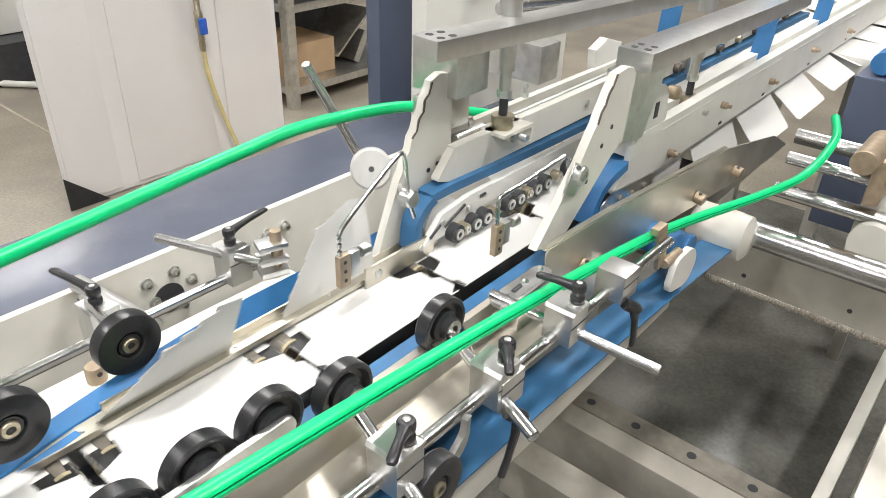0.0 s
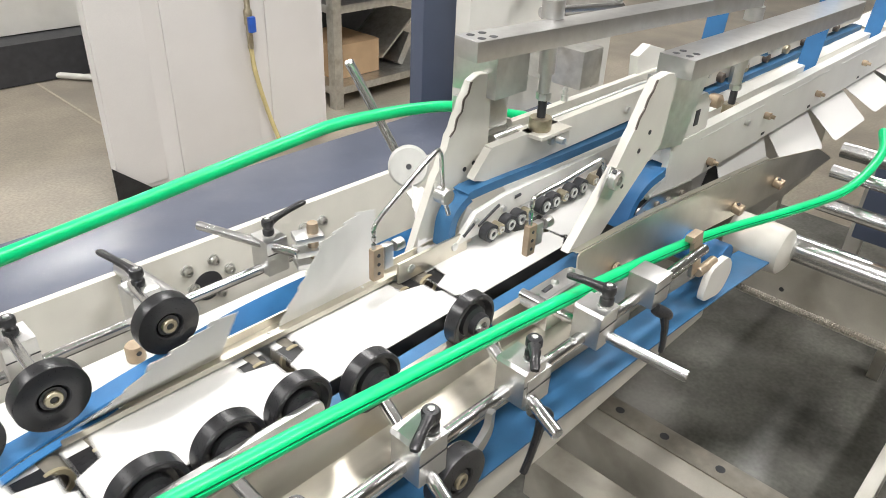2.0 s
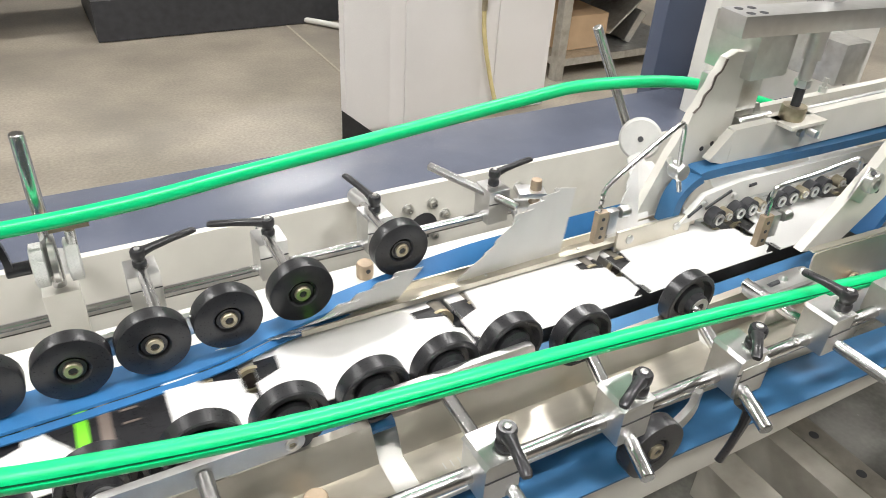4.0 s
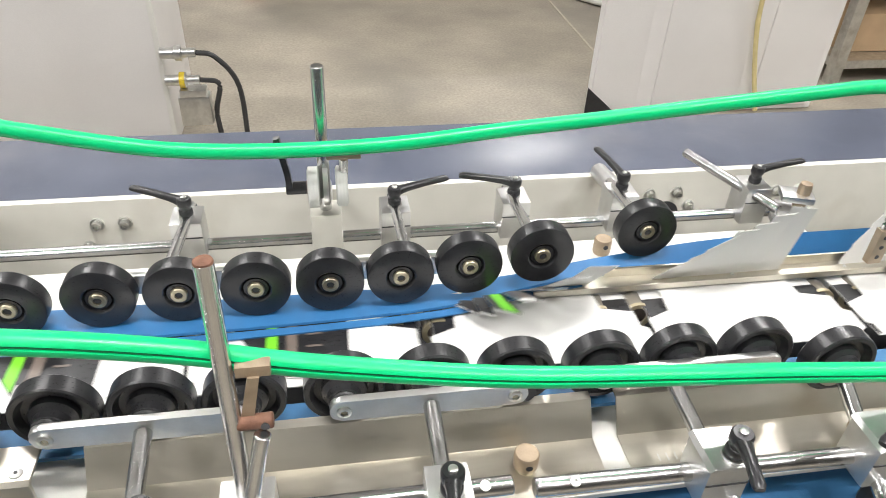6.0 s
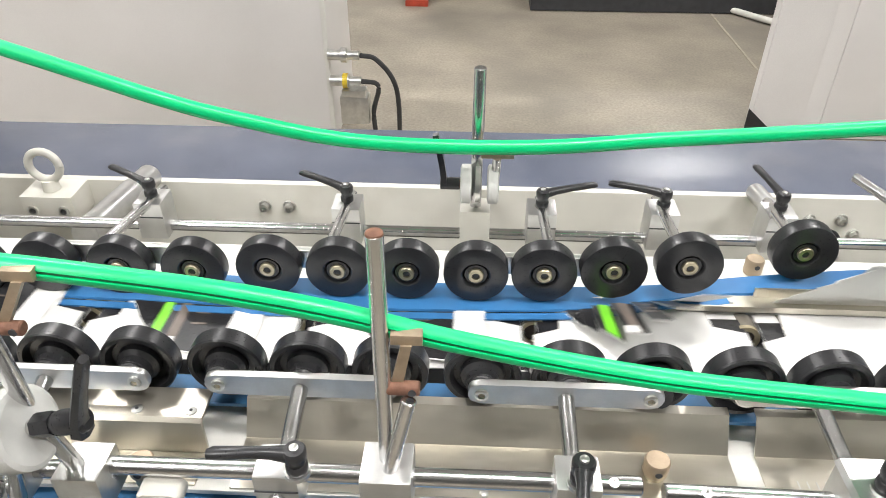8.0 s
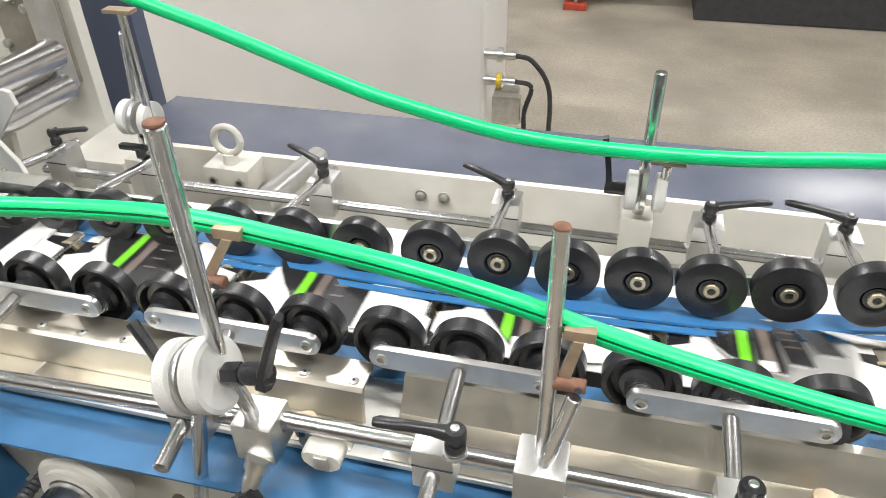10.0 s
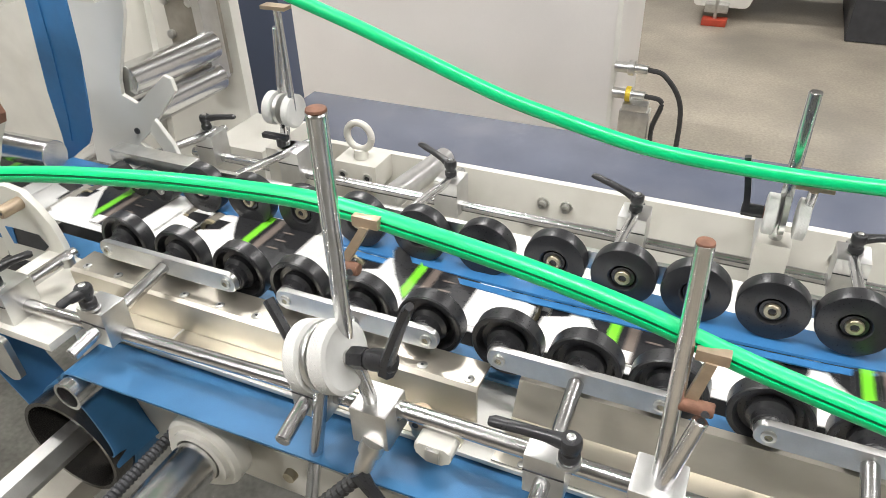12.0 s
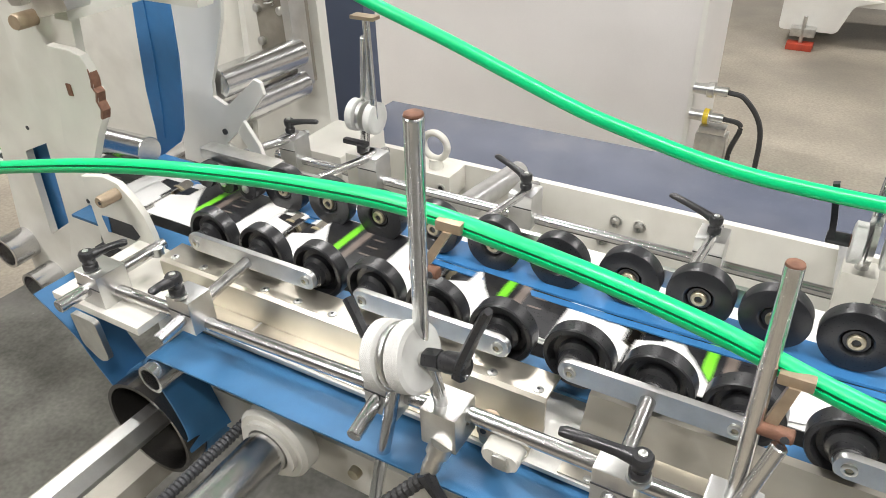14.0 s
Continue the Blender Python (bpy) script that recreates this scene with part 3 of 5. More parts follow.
def forming_blades():
    a = thing("forming_blade", "tall chipped beige forming blade standing over the belt", "blade")
    part("plate", prism([(0.681, 0.857), (0.784, 0.847), (0.845, 0.957), (0.867, 0.990), (0.864, 1.132), (0.855, 1.140), (0.834, 1.143), (0.814, 1.135), (0.808, 1.118), (0.799, 1.111), (0.796, 1.093), (0.786, 1.084), (0.782, 1.067), (0.772, 1.058), (0.769, 1.039), (0.759, 1.030), (0.754, 1.010), (0.744, 0.999), (0.694, 0.874)], "y", 0.668, 0.682, 0.001), BEIGE, a)
    part("chipped_edge", prism([(0.8135, 1.1345), (0.8075, 1.1175), (0.7985, 1.1105), (0.7955, 1.0925), (0.7855, 1.0835), (0.7815, 1.0665), (0.7715, 1.0575), (0.7735, 1.0565), (0.784, 1.066), (0.7885, 1.083), (0.7985, 1.092), (0.8015, 1.110), (0.8105, 1.117), (0.8165, 1.134)], "y", 0.6666, 0.6690), CHIP, a, "bare chipped edge")
    for x, z in ((0.811, 0.993), (0.832, 0.998), (0.80, 0.96)):
        part("bolt_hole", lathe([(0.004, 0), (0.004, 1)], (x, 0.667, z), (x, 0.670, z), 10), DARK, a)
    b = thing("forming_blade", "tall chipped beige forming blade with a drilled steel collar", "blade")
    part("plate", prism([(0.836, 0.913), (0.910, 0.899), (1.042, 1.009), (1.075, 1.024), (1.083, 1.132), (1.072, 1.145), (1.052, 1.150), (1.017, 1.146), (1.008, 1.130), (0.998, 1.120), (0.992, 1.104), (0.982, 1.094), (0.976, 1.076), (0.965, 1.064), (0.940, 1.026)], "y", 0.472, 0.487, 0.001), BEIGE, b)
    part("knob", lathe([(0.015, 0), (0.016, 0.1), (0.016, 0.8), (0.0145, 0.9), (0.008, 0.92), (0.008, 0.6)], (0.925, 0.474, 1.012), (0.925, 0.454, 1.012), 22), STEEL, b, "drilled steel collar", 30)
    part("knob_hole", lathe([(0.004, 0), (0.004, 1)], (0.916, 0.462, 1.028), (0.9155, 0.4615, 1.029), 8), DARK, b)
    part("chipped_edge", prism([(1.0165, 1.1465), (1.0075, 1.1305), (0.9975, 1.1205), (0.9915, 1.1045), (0.9815, 1.0945), (0.9755, 1.0765), (0.978, 1.0755), (0.984, 1.0925), (0.994, 1.1025), (1.0, 1.1185), (1.010, 1.1285), (1.019, 1.1455)], "y", 0.4706, 0.4730), CHIP, b, "bare chipped edge")
    part("knob_plate", box((0.922, 0.470, 1.004), (0.038, 0.005, 0.05), 0.003, Euler((0, radians(25), 0)).to_matrix()), STEEL, b)
    for x, z in ((1.0, 1.035), (0.965, 0.985), (1.025, 1.06)):
        part("bolt_hole", lathe([(0.004, 0), (0.004, 1)], (x, 0.471, z), (x, 0.474, z), 10), DARK, b)


def wire_hooks():
    for path, br in (([(0.690, 0.598, 1.005), (0.684, 0.598, 1.05), (0.679, 0.598, 1.080), (0.665, 0.598, 1.082), (0.61, 0.598, 1.048), (0.563, 0.598, 1.015), (0.558, 0.598, 0.995), (0.558, 0.598, 0.965)], 0.562), ([(0.950, 0.498, 1.005), (0.940, 0.498, 1.028), (0.915, 0.498, 1.030), (0.84, 0.498, 1.024), (0.775, 0.498, 1.021), (0.765, 0.498, 1.012), (0.766, 0.498, 0.975)], 0.768)):
        hook = thing("sensor_arm", "bent chrome wire arm carrying a small drilled bracket", "arm")
        y = path[0][1]
        part("wire", sweep(spline(path, 5), circle(0.0034, 8)), CHROME, hook)
        e = path[0]
        part("pin", rod((e[0], y, e[2] + 0.004), (e[0] + 0.012, y, e[2] - 0.028), 0.0036), CHROME, hook)
        if y > 0.55:
            part("collar", lathe([(0.011, 0), (0.013, 0.15), (0.013, 0.85), (0.011, 1)], (e[0] + 0.002, y + 0.014, e[2] + 0.006), (e[0] + 0.002, y - 0.008, e[2] + 0.006), 18), STEEL, hook, "round steel wire collar", 30)
            part("collar_arm", rod((e[0] + 0.002, y + 0.012, e[2] + 0.006), (e[0] + 0.06, 0.67, e[2] - 0.02), 0.005), STEEL, hook)
        b = part("bracket", box((br, y, 0.953), (0.018, 0.010, 0.048), 0.001), BRONZE, hook, "brown drilled bracket")
        for k in (-0.014, 0.0, 0.014):
            part("hole", lathe([(0.0028, 0), (0.0028, 1)], (br, y - 0.0056, 0.953 + k), (br, y - 0.004, 0.953 + k), 8), DARK, b)
        part("clamp_plate", box((br + 0.022, y + 0.004, 0.955), (0.016, 0.012, 0.036), 0.002), ALU, hook)
        part("thumb_screw", lathe([(0.008, 0), (0.009, 0.2), (0.009, 1)], (br + 0.032, y, 0.968), (br + 0.046, y, 0.968), 12), STEEL, hook)


def pressing_beams():
    turn = Euler((0, 0, radians(-7))).to_matrix()
    for name_at, size, tr, cols in (((1.13, 0.592, 1.199), (0.74, 0.05, 0.029), turn, "a"), ((1.50, 0.482, 1.144), (0.78, 0.064, 0.033), Euler((0, 0, radians(-1.5))).to_matrix(), "b")):
        beam = thing("cross_beam", "brushed aluminium beam with four countersunk screw holes", "beam")
        bar = part("bar", box(name_at, size, 0.002, tr), ALU, beam)
        start = Vector(name_at) - tr @ Vector((size[0] / 2, 0, 0))
        for u, v in ((0.018, -0.012), (0.04, -0.012), (0.018, 0.012), (0.04, 0.012)):
            p = start + tr @ Vector((u, v, size[2] / 2))
            part("screw_hole", lathe([(0.0062, 0), (0.0062, 1)], p - Vector((0, 0, 0.001)), p + Vector((0, 0, 0.0004)), 14), DARK, bar)
        if cols == "a":
            for y, d, z0, z1 in ((0.695, 0.09, 1.101, 1.1845), (0.712, 0.054, 1.034, 1.088), (0.712, 0.054, 0.957, 1.019)):
                part("spacer_block", box((0.892, y, (z0 + z1) / 2), (0.080, d, z1 - z0), 0.003), STEEL, beam)
            for z in (1.0945, 1.0265):
                part("pin", rod((0.855, 0.702, z), (0.952, 0.702, z), 0.0085), DARK, beam)
                part("nut", lathe([(0.012, 0), (0.012, 1)], (0.940, 0.70, z), (0.954, 0.70, z), 6), STEEL, beam)
        else:
            part("column", prism([(1.094, 1.127), (1.262, 1.127), (1.20, 0.985), (1.107, 0.998)], "y", 0.492, 0.53, 0.002), STEEL, beam)
    for x, y, z0, z1 in ((0.965, 0.640, 1.03, 1.185), (1.50, 0.535, 0.962, 1.127)):
        screw = thing("height_screw", "steel height adjusting screw with a drilled collar", "screw")
        part("collar", lathe([(0.0185, 0), (0.0195, 0.15), (0.0195, 0.85), (0.0185, 1)], (x, y, z0), (x, y, z0 + 0.022), 24), BRASS, screw)
        part("stud", rod((x, y, z0 + 0.02), (x, y, z0 + 0.062), 0.0075), DARK, screw)
        part("nut", lathe([(0.0115, 0), (0.0125, 0.2), (0.0125, 1)], (x, y, z0 + 0.052), (x, y, z0 + 0.064), 6), STEEL, screw, "", 20)
        part("sleeve", lathe([(0.010, 0), (0.010, 0.35), (0.014, 0.36), (0.014, 1)], (x, y, z0 + 0.064), (x, y, z1), 20), ALU, screw)
        part("upper_sleeve", lathe([(0.018, 0), (0.018, 0.3), (0.013, 0.31), (0.013, 0.9), (0.02, 0.91), (0.02, 1)], (x, y, z1 + 0.029), (x, y, z1 + 0.12), 20), ALU, screw)
        part("bracket", box((x + 0.012, y, z0 - 0.003), (0.085, 0.056, 0.006), 0.001), BEIGE, screw)
        part("bracket_leg", box((x + 0.052, y, z0 - 0.018), (0.006, 0.056, 0.030), 0.001), BEIGE, screw)
        part("set_screw", lathe([(0.006, 0), (0.006, 1)], (x + 0.012, y - 0.03, z0 - 0.012), (x + 0.012, y - 0.044, z0 - 0.012), 10), STEEL, screw)


def upper_channels():
    a = thing("belt_channel", "long beige channel beam over the blue pressing belt", "beam")
    part("channel", prism([(0.64, 0.972), (0.705, 0.972), (0.705, 1.03), (0.692, 1.03), (0.692, 1.008), (0.656, 1.008), (0.656, 1.03), (0.64, 1.03)], "x", 0.842, 2.7, 0.001), BEIGE, a)
    part("end_cheek", prism(rounded([(0.842, 0.972), (0.80, 0.985), (0.842, 1.03)], 0.006), "y", 0.64, 0.655), BEIGE, a)
    for x in (1.0, 1.25, 1.6, 2.0):
        part("screw", lathe([(0.007, 0), (0.006, 1)], (x, 0.641, 1.0), (x, 0.634, 1.0), 10), STEEL, a)
    for k in range(9):
        part("upper_idler", lathe([(0.004, 0), (0.011, 0.05), (0.012, 0.2), (0.012, 1)], (1.40 + 0.13 * k, 0.626, 0.985), (1.40 + 0.13 * k, 0.6395, 0.985), 16), BRASS if k % 2 else CHIP, a, "small bearing idler", 30)
    part("grease_nipple", lathe([(0.007, 0), (0.007, 0.4), (0.004, 0.42), (0.004, 0.7), (0.006, 0.75), (0.004, 1)], (1.12, 0.70, 1.03), (1.12, 0.70, 1.055), 12), STEEL, a, "", 30)
    part("top_pin", rod((0.88, 0.672, 1.022), (0.955, 0.672, 1.022), 0.010), STEEL, a)
    part("top_rod", rod((1.02, 0.674, 1.018), (1.55, 0.674, 1.018), 0.007), STEEL, a)
    part("side_plate", prism([(0.749, 0.894), (0.794, 0.938), (0.865, 0.946), (1.226, 0.944), (2.6, 0.94), (2.6, 0.912), (1.172, 0.908), (0.868, 0.914), (0.80, 0.896)], "y", 0.622, 0.632, 0.001), PALE, a)
    for x0, z0, x1, z1 in ((0.80, 0.913, 0.85, 0.934), (0.765, 0.906, 0.79, 0.921), (0.89, 0.934, 0.905, 0.935)):
        part("slot", sweep([(x0, 0.6218, z0), (x1, 0.6218, z1)], circle(0.0028, 8)), DARK, a)
    for x in (0.793, 0.86):
        part("slot_screw", lathe([(0.006, 0), (0.005, 1)], (x, 0.622, 0.924), (x, 0.617, 0.924), 10), STEEL, a)
    for k, x in enumerate((0.818, 0.84, 0.865, 0.893, 0.917, 0.962, 0.991, 1.022, 1.045, 1.077, 1.12, 1.16, 1.2, 1.25, 1.3)):
        r = 0.0155 if k % 3 != 1 else 0.010
        w = part("idler", lathe([(0.004, 0.0), (r * 0.45, 0.02), (r * 0.5, 0.12), (r, 0.1), (r, 1)], (x, 0.604, 0.898), (x, 0.622, 0.898), 20), DARK if k % 3 != 1 else BRASS, a, "small ball-bearing idler", 30)
        part("bearing", pipe((x, 0.6025, 0.898), (x, 0.606, 0.898), r * 0.62, r * 0.3, 16), STEEL, w)
    belt = [(0.741, 0.645, 0.890), (0.743, 0.645, 0.915), (0.748, 0.645, 0.936), (0.762, 0.645, 0.954), (0.785, 0.645, 0.966), (0.826, 0.645, 0.972), (1.236, 0.645, 0.962), (2.7, 0.645, 0.952)]
    solid("pressing_belt", sweep(spline(belt, 4), [(-0.016, -0.011), (0.016, -0.011), (0.016, 0.004), (-0.016, 0.004)]), BLUE_WORN, "thick blue pressing belt bent round the beam nose", "belt")
    b = thing("belt_channel", "long pale painted channel beam with a grooved top", "beam")
    part("channel", prism([(0.5, 0.882), (0.512, 0.882), (0.512, 0.945), (0.556, 0.945), (0.556, 0.972), (0.572, 0.972), (0.572, 0.925), (0.572, 0.882), (0.58, 0.882), (0.58, 0.98), (0.546, 0.98), (0.546, 0.955), (0.522, 0.955), (0.522, 0.985), (0.5, 0.985)], "x", 1.19, 3.6, 0.001), PALE, b)
    part("nose", prism(rounded([(1.19, 0.882), (1.19, 0.985), (1.176, 0.985), (1.182, 0.94), (1.165, 0.915), (1.135, 0.90), (1.14, 0.886)], 0.006), "y", 0.5, 0.512, 0.001), PALE, b)
    part("idler_plate", prism(rounded([(1.085, 0.884), (1.135, 0.899), (1.20, 0.893), (1.30, 0.884), (1.30, 0.850), (1.12, 0.838)], 0.008), "y", 0.4955, 0.4995, 0.0005), STEEL, b, "oily steel idler plate")
    for x, z in ((1.115, 0.872), (1.155, 0.878), (1.20, 0.872), (1.255, 0.868)):
        part("plate_bolt", lathe([(0.0075, 0), (0.0075, 0.7), (0.004, 1)], (x, 0.4954, z), (x, 0.489, z), 12), GRIME, b)
    for x in (1.372, 1.636, 1.919, 2.3, 2.7):
        part("slot", box((x, 0.4994, 0.893), (0.016, 0.0016, 0.006), 0.0004), DARK, b)
    for x in (1.45, 1.85, 2.25, 2.65):
        part("groove_line", box((x, 0.4995, 0.968), (0.30, 0.0014, 0.002)), CARTON, b, "worn bright line along the channel")
    lug = part("slotted_lug", prism(rounded([(1.215, 0.985), (1.32, 0.985), (1.31, 1.035), (1.29, 1.062), (1.255, 1.062), (1.23, 1.03)], 0.006), "y", 0.503, 0.520, 0.001), PALE, b, "pale slotted lug")
    part("lug_slot", box((1.265, 0.5024, 1.018), (0.016, 0.0016, 0.030), 0.0006), DARK, lug)
    part("lug_knob", lathe([(0.011, 0), (0.0135, 0.2), (0.0135, 0.8), (0.007, 1)], (1.335, 0.516, 1.035), (1.335, 0.490, 1.035), 18), BRONZE, b, "brown drilled knob", 30)
    part("lug_pin", rod((1.30, 0.512, 1.035), (1.345, 0.512, 1.035), 0.006), STEEL, b)
    for x, z in ((1.36, 0.905), (1.62, 0.94), (1.95, 0.92), (2.3, 0.935), (2.7, 0.92)):
        part("bolt", lathe([(0.008, 0), (0.008, 0.6), (0.0045, 0.62), (0.0045, 1)], (x, 0.5, z), (x, 0.478, z), 12), BRONZE, b)
    nose = [(1.035, 0.505, 0.872), (1.045, 0.505, 0.902), (1.065, 0.505, 0.928), (1.10, 0.505, 0.944), (1.145, 0.506, 0.949), (1.25, 0.53, 0.93), (2.6, 0.53, 0.93)]
    solid("pressing_belt", sweep(spline(nose, 4), [(-0.019, -0.012), (0.019, -0.012), (0.019, 0.004), (-0.019, 0.004)]), BLUE, "blue pressing belt bent round the second beam nose", "belt")
    for x0, y, z0, x1, z1 in ((1.95, 0.545, 0.952, 2.03, 1.32), (2.48, 0.545, 0.952, 2.56, 1.32), (1.57, 0.64, 1.03, 1.60, 1.36)):
        solid("belt_strap", sweep([(x0, y, z0), ((x0 + x1) / 2, y, (z0 + z1) / 2), (x1, y, z1)], [(-0.022, -0.0015), (0.022, -0.0015), (0.022, 0.0015), (-0.022, 0.0015)], up=(1, 0, 0)), BLUE, "upright blue belt strap running over the beam", "belt", group="blue straps")
    idle = thing("tension_roller", "blue-rimmed belt tension roller on a steel arm", "roller")
    part("drum", lathe([(0.008, 0), (0.018, 0.02), (0.022, 0.1), (0.022, 1)], (1.72, 0.56, 1.06), (1.72, 0.62, 1.06), 24), BLUE, idle)
    part("cap", lathe([(0.006, 0), (0.014, 0.3), (0.015, 1)], (1.72, 0.553, 1.06), (1.72, 0.561, 1.06), 20), STEEL, idle)
    part("arm", box((1.72, 0.63, 1.02), (0.02, 0.012, 0.12), 0.002), STEEL, idle)


def guide_strip():
    strip = solid("folding_guide", prism([(0.05, 0.652), (0.16, 0.636), (0.80, 0.636), (0.80, 0.664), (0.12, 0.664)], "z", 0.8790, 0.8805, 0.0003), STAINLESS, "thin bright steel folding guide strip beside the belt", "guide")
    part("lip", prism([(0.634, 0.879), (0.6365, 0.879), (0.6365, 0.887), (0.634, 0.887)], "x", 0.15, 0.80), STAINLESS, strip)
    part("back_lip", prism([(0.662, 0.8806), (0.665, 0.8806), (0.665, 0.893), (0.662, 0.893)], "x", 0.25, 0.80), STAINLESS, strip)
    for x in (0.22, 0.42, 0.58):
        part("rivet", lathe([(0.003, 0), (0.002, 1)], (x, 0.650, 0.8804), (x, 0.650, 0.882), 8), STEEL, strip)
    end = part("end_plate", box((0.705, 0.628, 0.892), (0.15, 0.005, 0.034), 0.001), STAINLESS, strip)
    for x in (0.655, 0.75):
        part("screw", lathe([(0.0075, 0), (0.007, 0.6), (0.003, 1)], (x, 0.626, 0.892), (x, 0.622, 0.892), 12), STEEL, end)


def bed_rollers():
    """Brass-rimmed rollers seen in the gap between the belts."""
    for k in range(46):
        x = -1.12 + 0.05 * k
        r = thing("bed_roller", "brass-rimmed support roller in the machine bed", "roller", (x, 0, 0), group="bed rollers")
        part("rim", pipe((0, 0.612, 0.8542), (0, 0.617, 0.8542), 0.0197, 0.0135, 26), RING, r)
        part("drum", lathe([(0.0135, 0), (0.0185, 0.02), (0.0185, 1)], (0, 0.6172, 0.8542), (0, 0.640, 0.8542), 20), GRIME, r)
        part("core", lathe([(0.005, 0), (0.008, 0.02), (0.0125, 0.15), (0.0125, 1)], (0, 0.6135, 0.8542), (0, 0.617, 0.8542), 16), CHIP, r)


# ---- near side details ----
def near_right_clamps():
    for cx, wx, tail, wheels, ang in ((0.235, 0.24, 0.285, (0.175, 0.260, 0.345), 255), (0.395, 0.43, 0.280, (0.432,), 208), (0.56, 0.60, 0.272, (0.602,), 218), (0.714, 0.70, 0.218, (), 108)):
        unit = thing("roller_unit", "black nylon roller with steel shaft and aluminium cross clamp", "roller", group="roller units on the near bar")
        zl, wy = (0.9235, 0.490) if len(wheels) == 3 else (0.918, 0.472)
        if len(wheels) == 3:
            part("link", prism(rounded([(wheels[0] - 0.014, zl - 0.012), (wheels[2] + 0.014, zl - 0.012), (wheels[2] + 0.014, zl + 0.012), (wheels[0] - 0.014, zl + 0.012)], 0.0115, 5), "y", 0.452, 0.460, 0.001), ALU, unit, "flat aluminium link with rounded ends")
        for w_x in wheels:
            dish_wheel(unit, w_x, wy, zl - 0.005)
        part("shaft", rod((wx, 0.455, zl - 0.005), (2 * cx - wx + (0.01 if tail < 0.25 else 0.02), tail, 0.888), 0.0078), CHROME, unit)
        clamp_block(unit, cx, 0.345, 0.915, 0.04, 0.042, 0.05)
        part("cap_face", prism([(cx - 0.022, 0.941), (cx + 0.022, 0.941), (cx + 0.018, 0.945), (cx - 0.018, 0.945)], "y", 0.322, 0.366), ALU, unit)
        if ang is not None:
            lever(unit, (cx + 0.005, 0.335, 0.944), ang, 0.055)
    hang = thing("hanging_pulley", "black pulley on a curved steel arm under the guide bar", "pulley")
    part("arm", sweep(spline([(0.50, 0.337, 0.905), (0.49, 0.334, 0.88), (0.46, 0.333, 0.858), (0.44, 0.333, 0.85)], 4), [(0.004, -0.008), (0.004, 0.008), (-0.004, 0.008), (-0.004, -0.008)]), STEEL, hang)
    wheel(hang, 0.44, 0.322, 0.852)
    for x, z, dx in ((0.568, 0.876, -0.034), (0.855, 0.880, 0.006)):
        low = thing("clamp_lever", "aluminium clamp with a black lever hanging down", "clamp", group="hanging clamp levers")
        clamp_block(low, x, 0.345, z + 0.030, 0.045, 0.045, 0.045)
        part("boss", lathe([(0.008, 0), (0.0095, 0.2), (0.0095, 0.8), (0.007, 1)], (x - 0.012, 0.322, z + 0.006), (x + 0.010, 0.308, z - 0.010), 14), BLACK, low)
        part("lever", taper([(x, 0.312, z - 0.004), (x + dx * 0.3, 0.308, z - 0.024), (x + dx * 0.7, 0.306, z - 0.050), (x + dx, 0.306, z - 0.070)], [(0.0075, 0.006), (0.0055, 0.0045), (0.0050, 0.004), (0.0056, 0.004)], (0, 1, 0)), BLACK, low, "black clamping lever")
        part("screw", lathe([(0.004, 0), (0.003, 1)], (x + 0.010, 0.308, z - 0.010), (x + 0.013, 0.306, z - 0.012), 10), STEEL, low)
    plate = thing("adjusting_plate", "small drilled steel adjusting plate with screws", "plate")
    for z, x0, x1, y0, y1 in ((0.892, 0.672, 0.822, 0.412, 0.436), (0.903, 0.690, 0.815, 0.424, 0.452)):
        part("plate", prism(rounded([(x0, y0), (x1, y0), (x1, y1), (x0, y1)], 0.01, 4), "z", z, z + 0.007, 0.001), ALU, plate)
    for x, y in ((0.688, 0.422), (0.712, 0.438), (0.760, 0.440), (0.802, 0.442)):
        part("screw", lathe([(0.0065, 0), (0.006, 0.8), (0.003, 1)], (x, y, 0.898), (x, y, 0.916), 12), STEEL, plate)
    part("slot", sweep([(0.728, 0.437, 0.9098), (0.748, 0.438, 0.9098)], circle(0.0036, 8)), DARK, plate)
    part("support", box((0.745, 0.43, 0.872), (0.05, 0.02, 0.04), 0.002), STEEL, plate)
    arm = thing("rail_bracket", "brown bronze bracket holding the green rail", "bracket")
    part("arm", box((1.06, 0.366, 0.868), (0.03, 0.008, 0.085), 0.002, Euler((0, radians(-18), 0)).to_matrix()), BRONZE, arm)
    part("clip", box((1.035, 0.366, 0.912), (0.034, 0.014, 0.012), 0.002), BRONZE, arm)
    part("boss", rod((1.075, 0.36, 0.828), (1.135, 0.36, 0.828), 0.009), BRONZE, arm)
    end = thing("carrier_end", "beige rounded end plate of the carrier with a blue roller", "machine frame")
    part("plate", prism(rounded([(1.085, 0.768), (1.17, 0.75), (1.20, 0.79), (1.17, 0.83), (1.10, 0.83)], 0.02, 6), "y", 0.345, 0.357, 0.001), PALE, end)
    part("roller", rod((1.20, 0.362, 0.80), (1.20, 0.46, 0.80), 0.03, 24), BLUE, end)


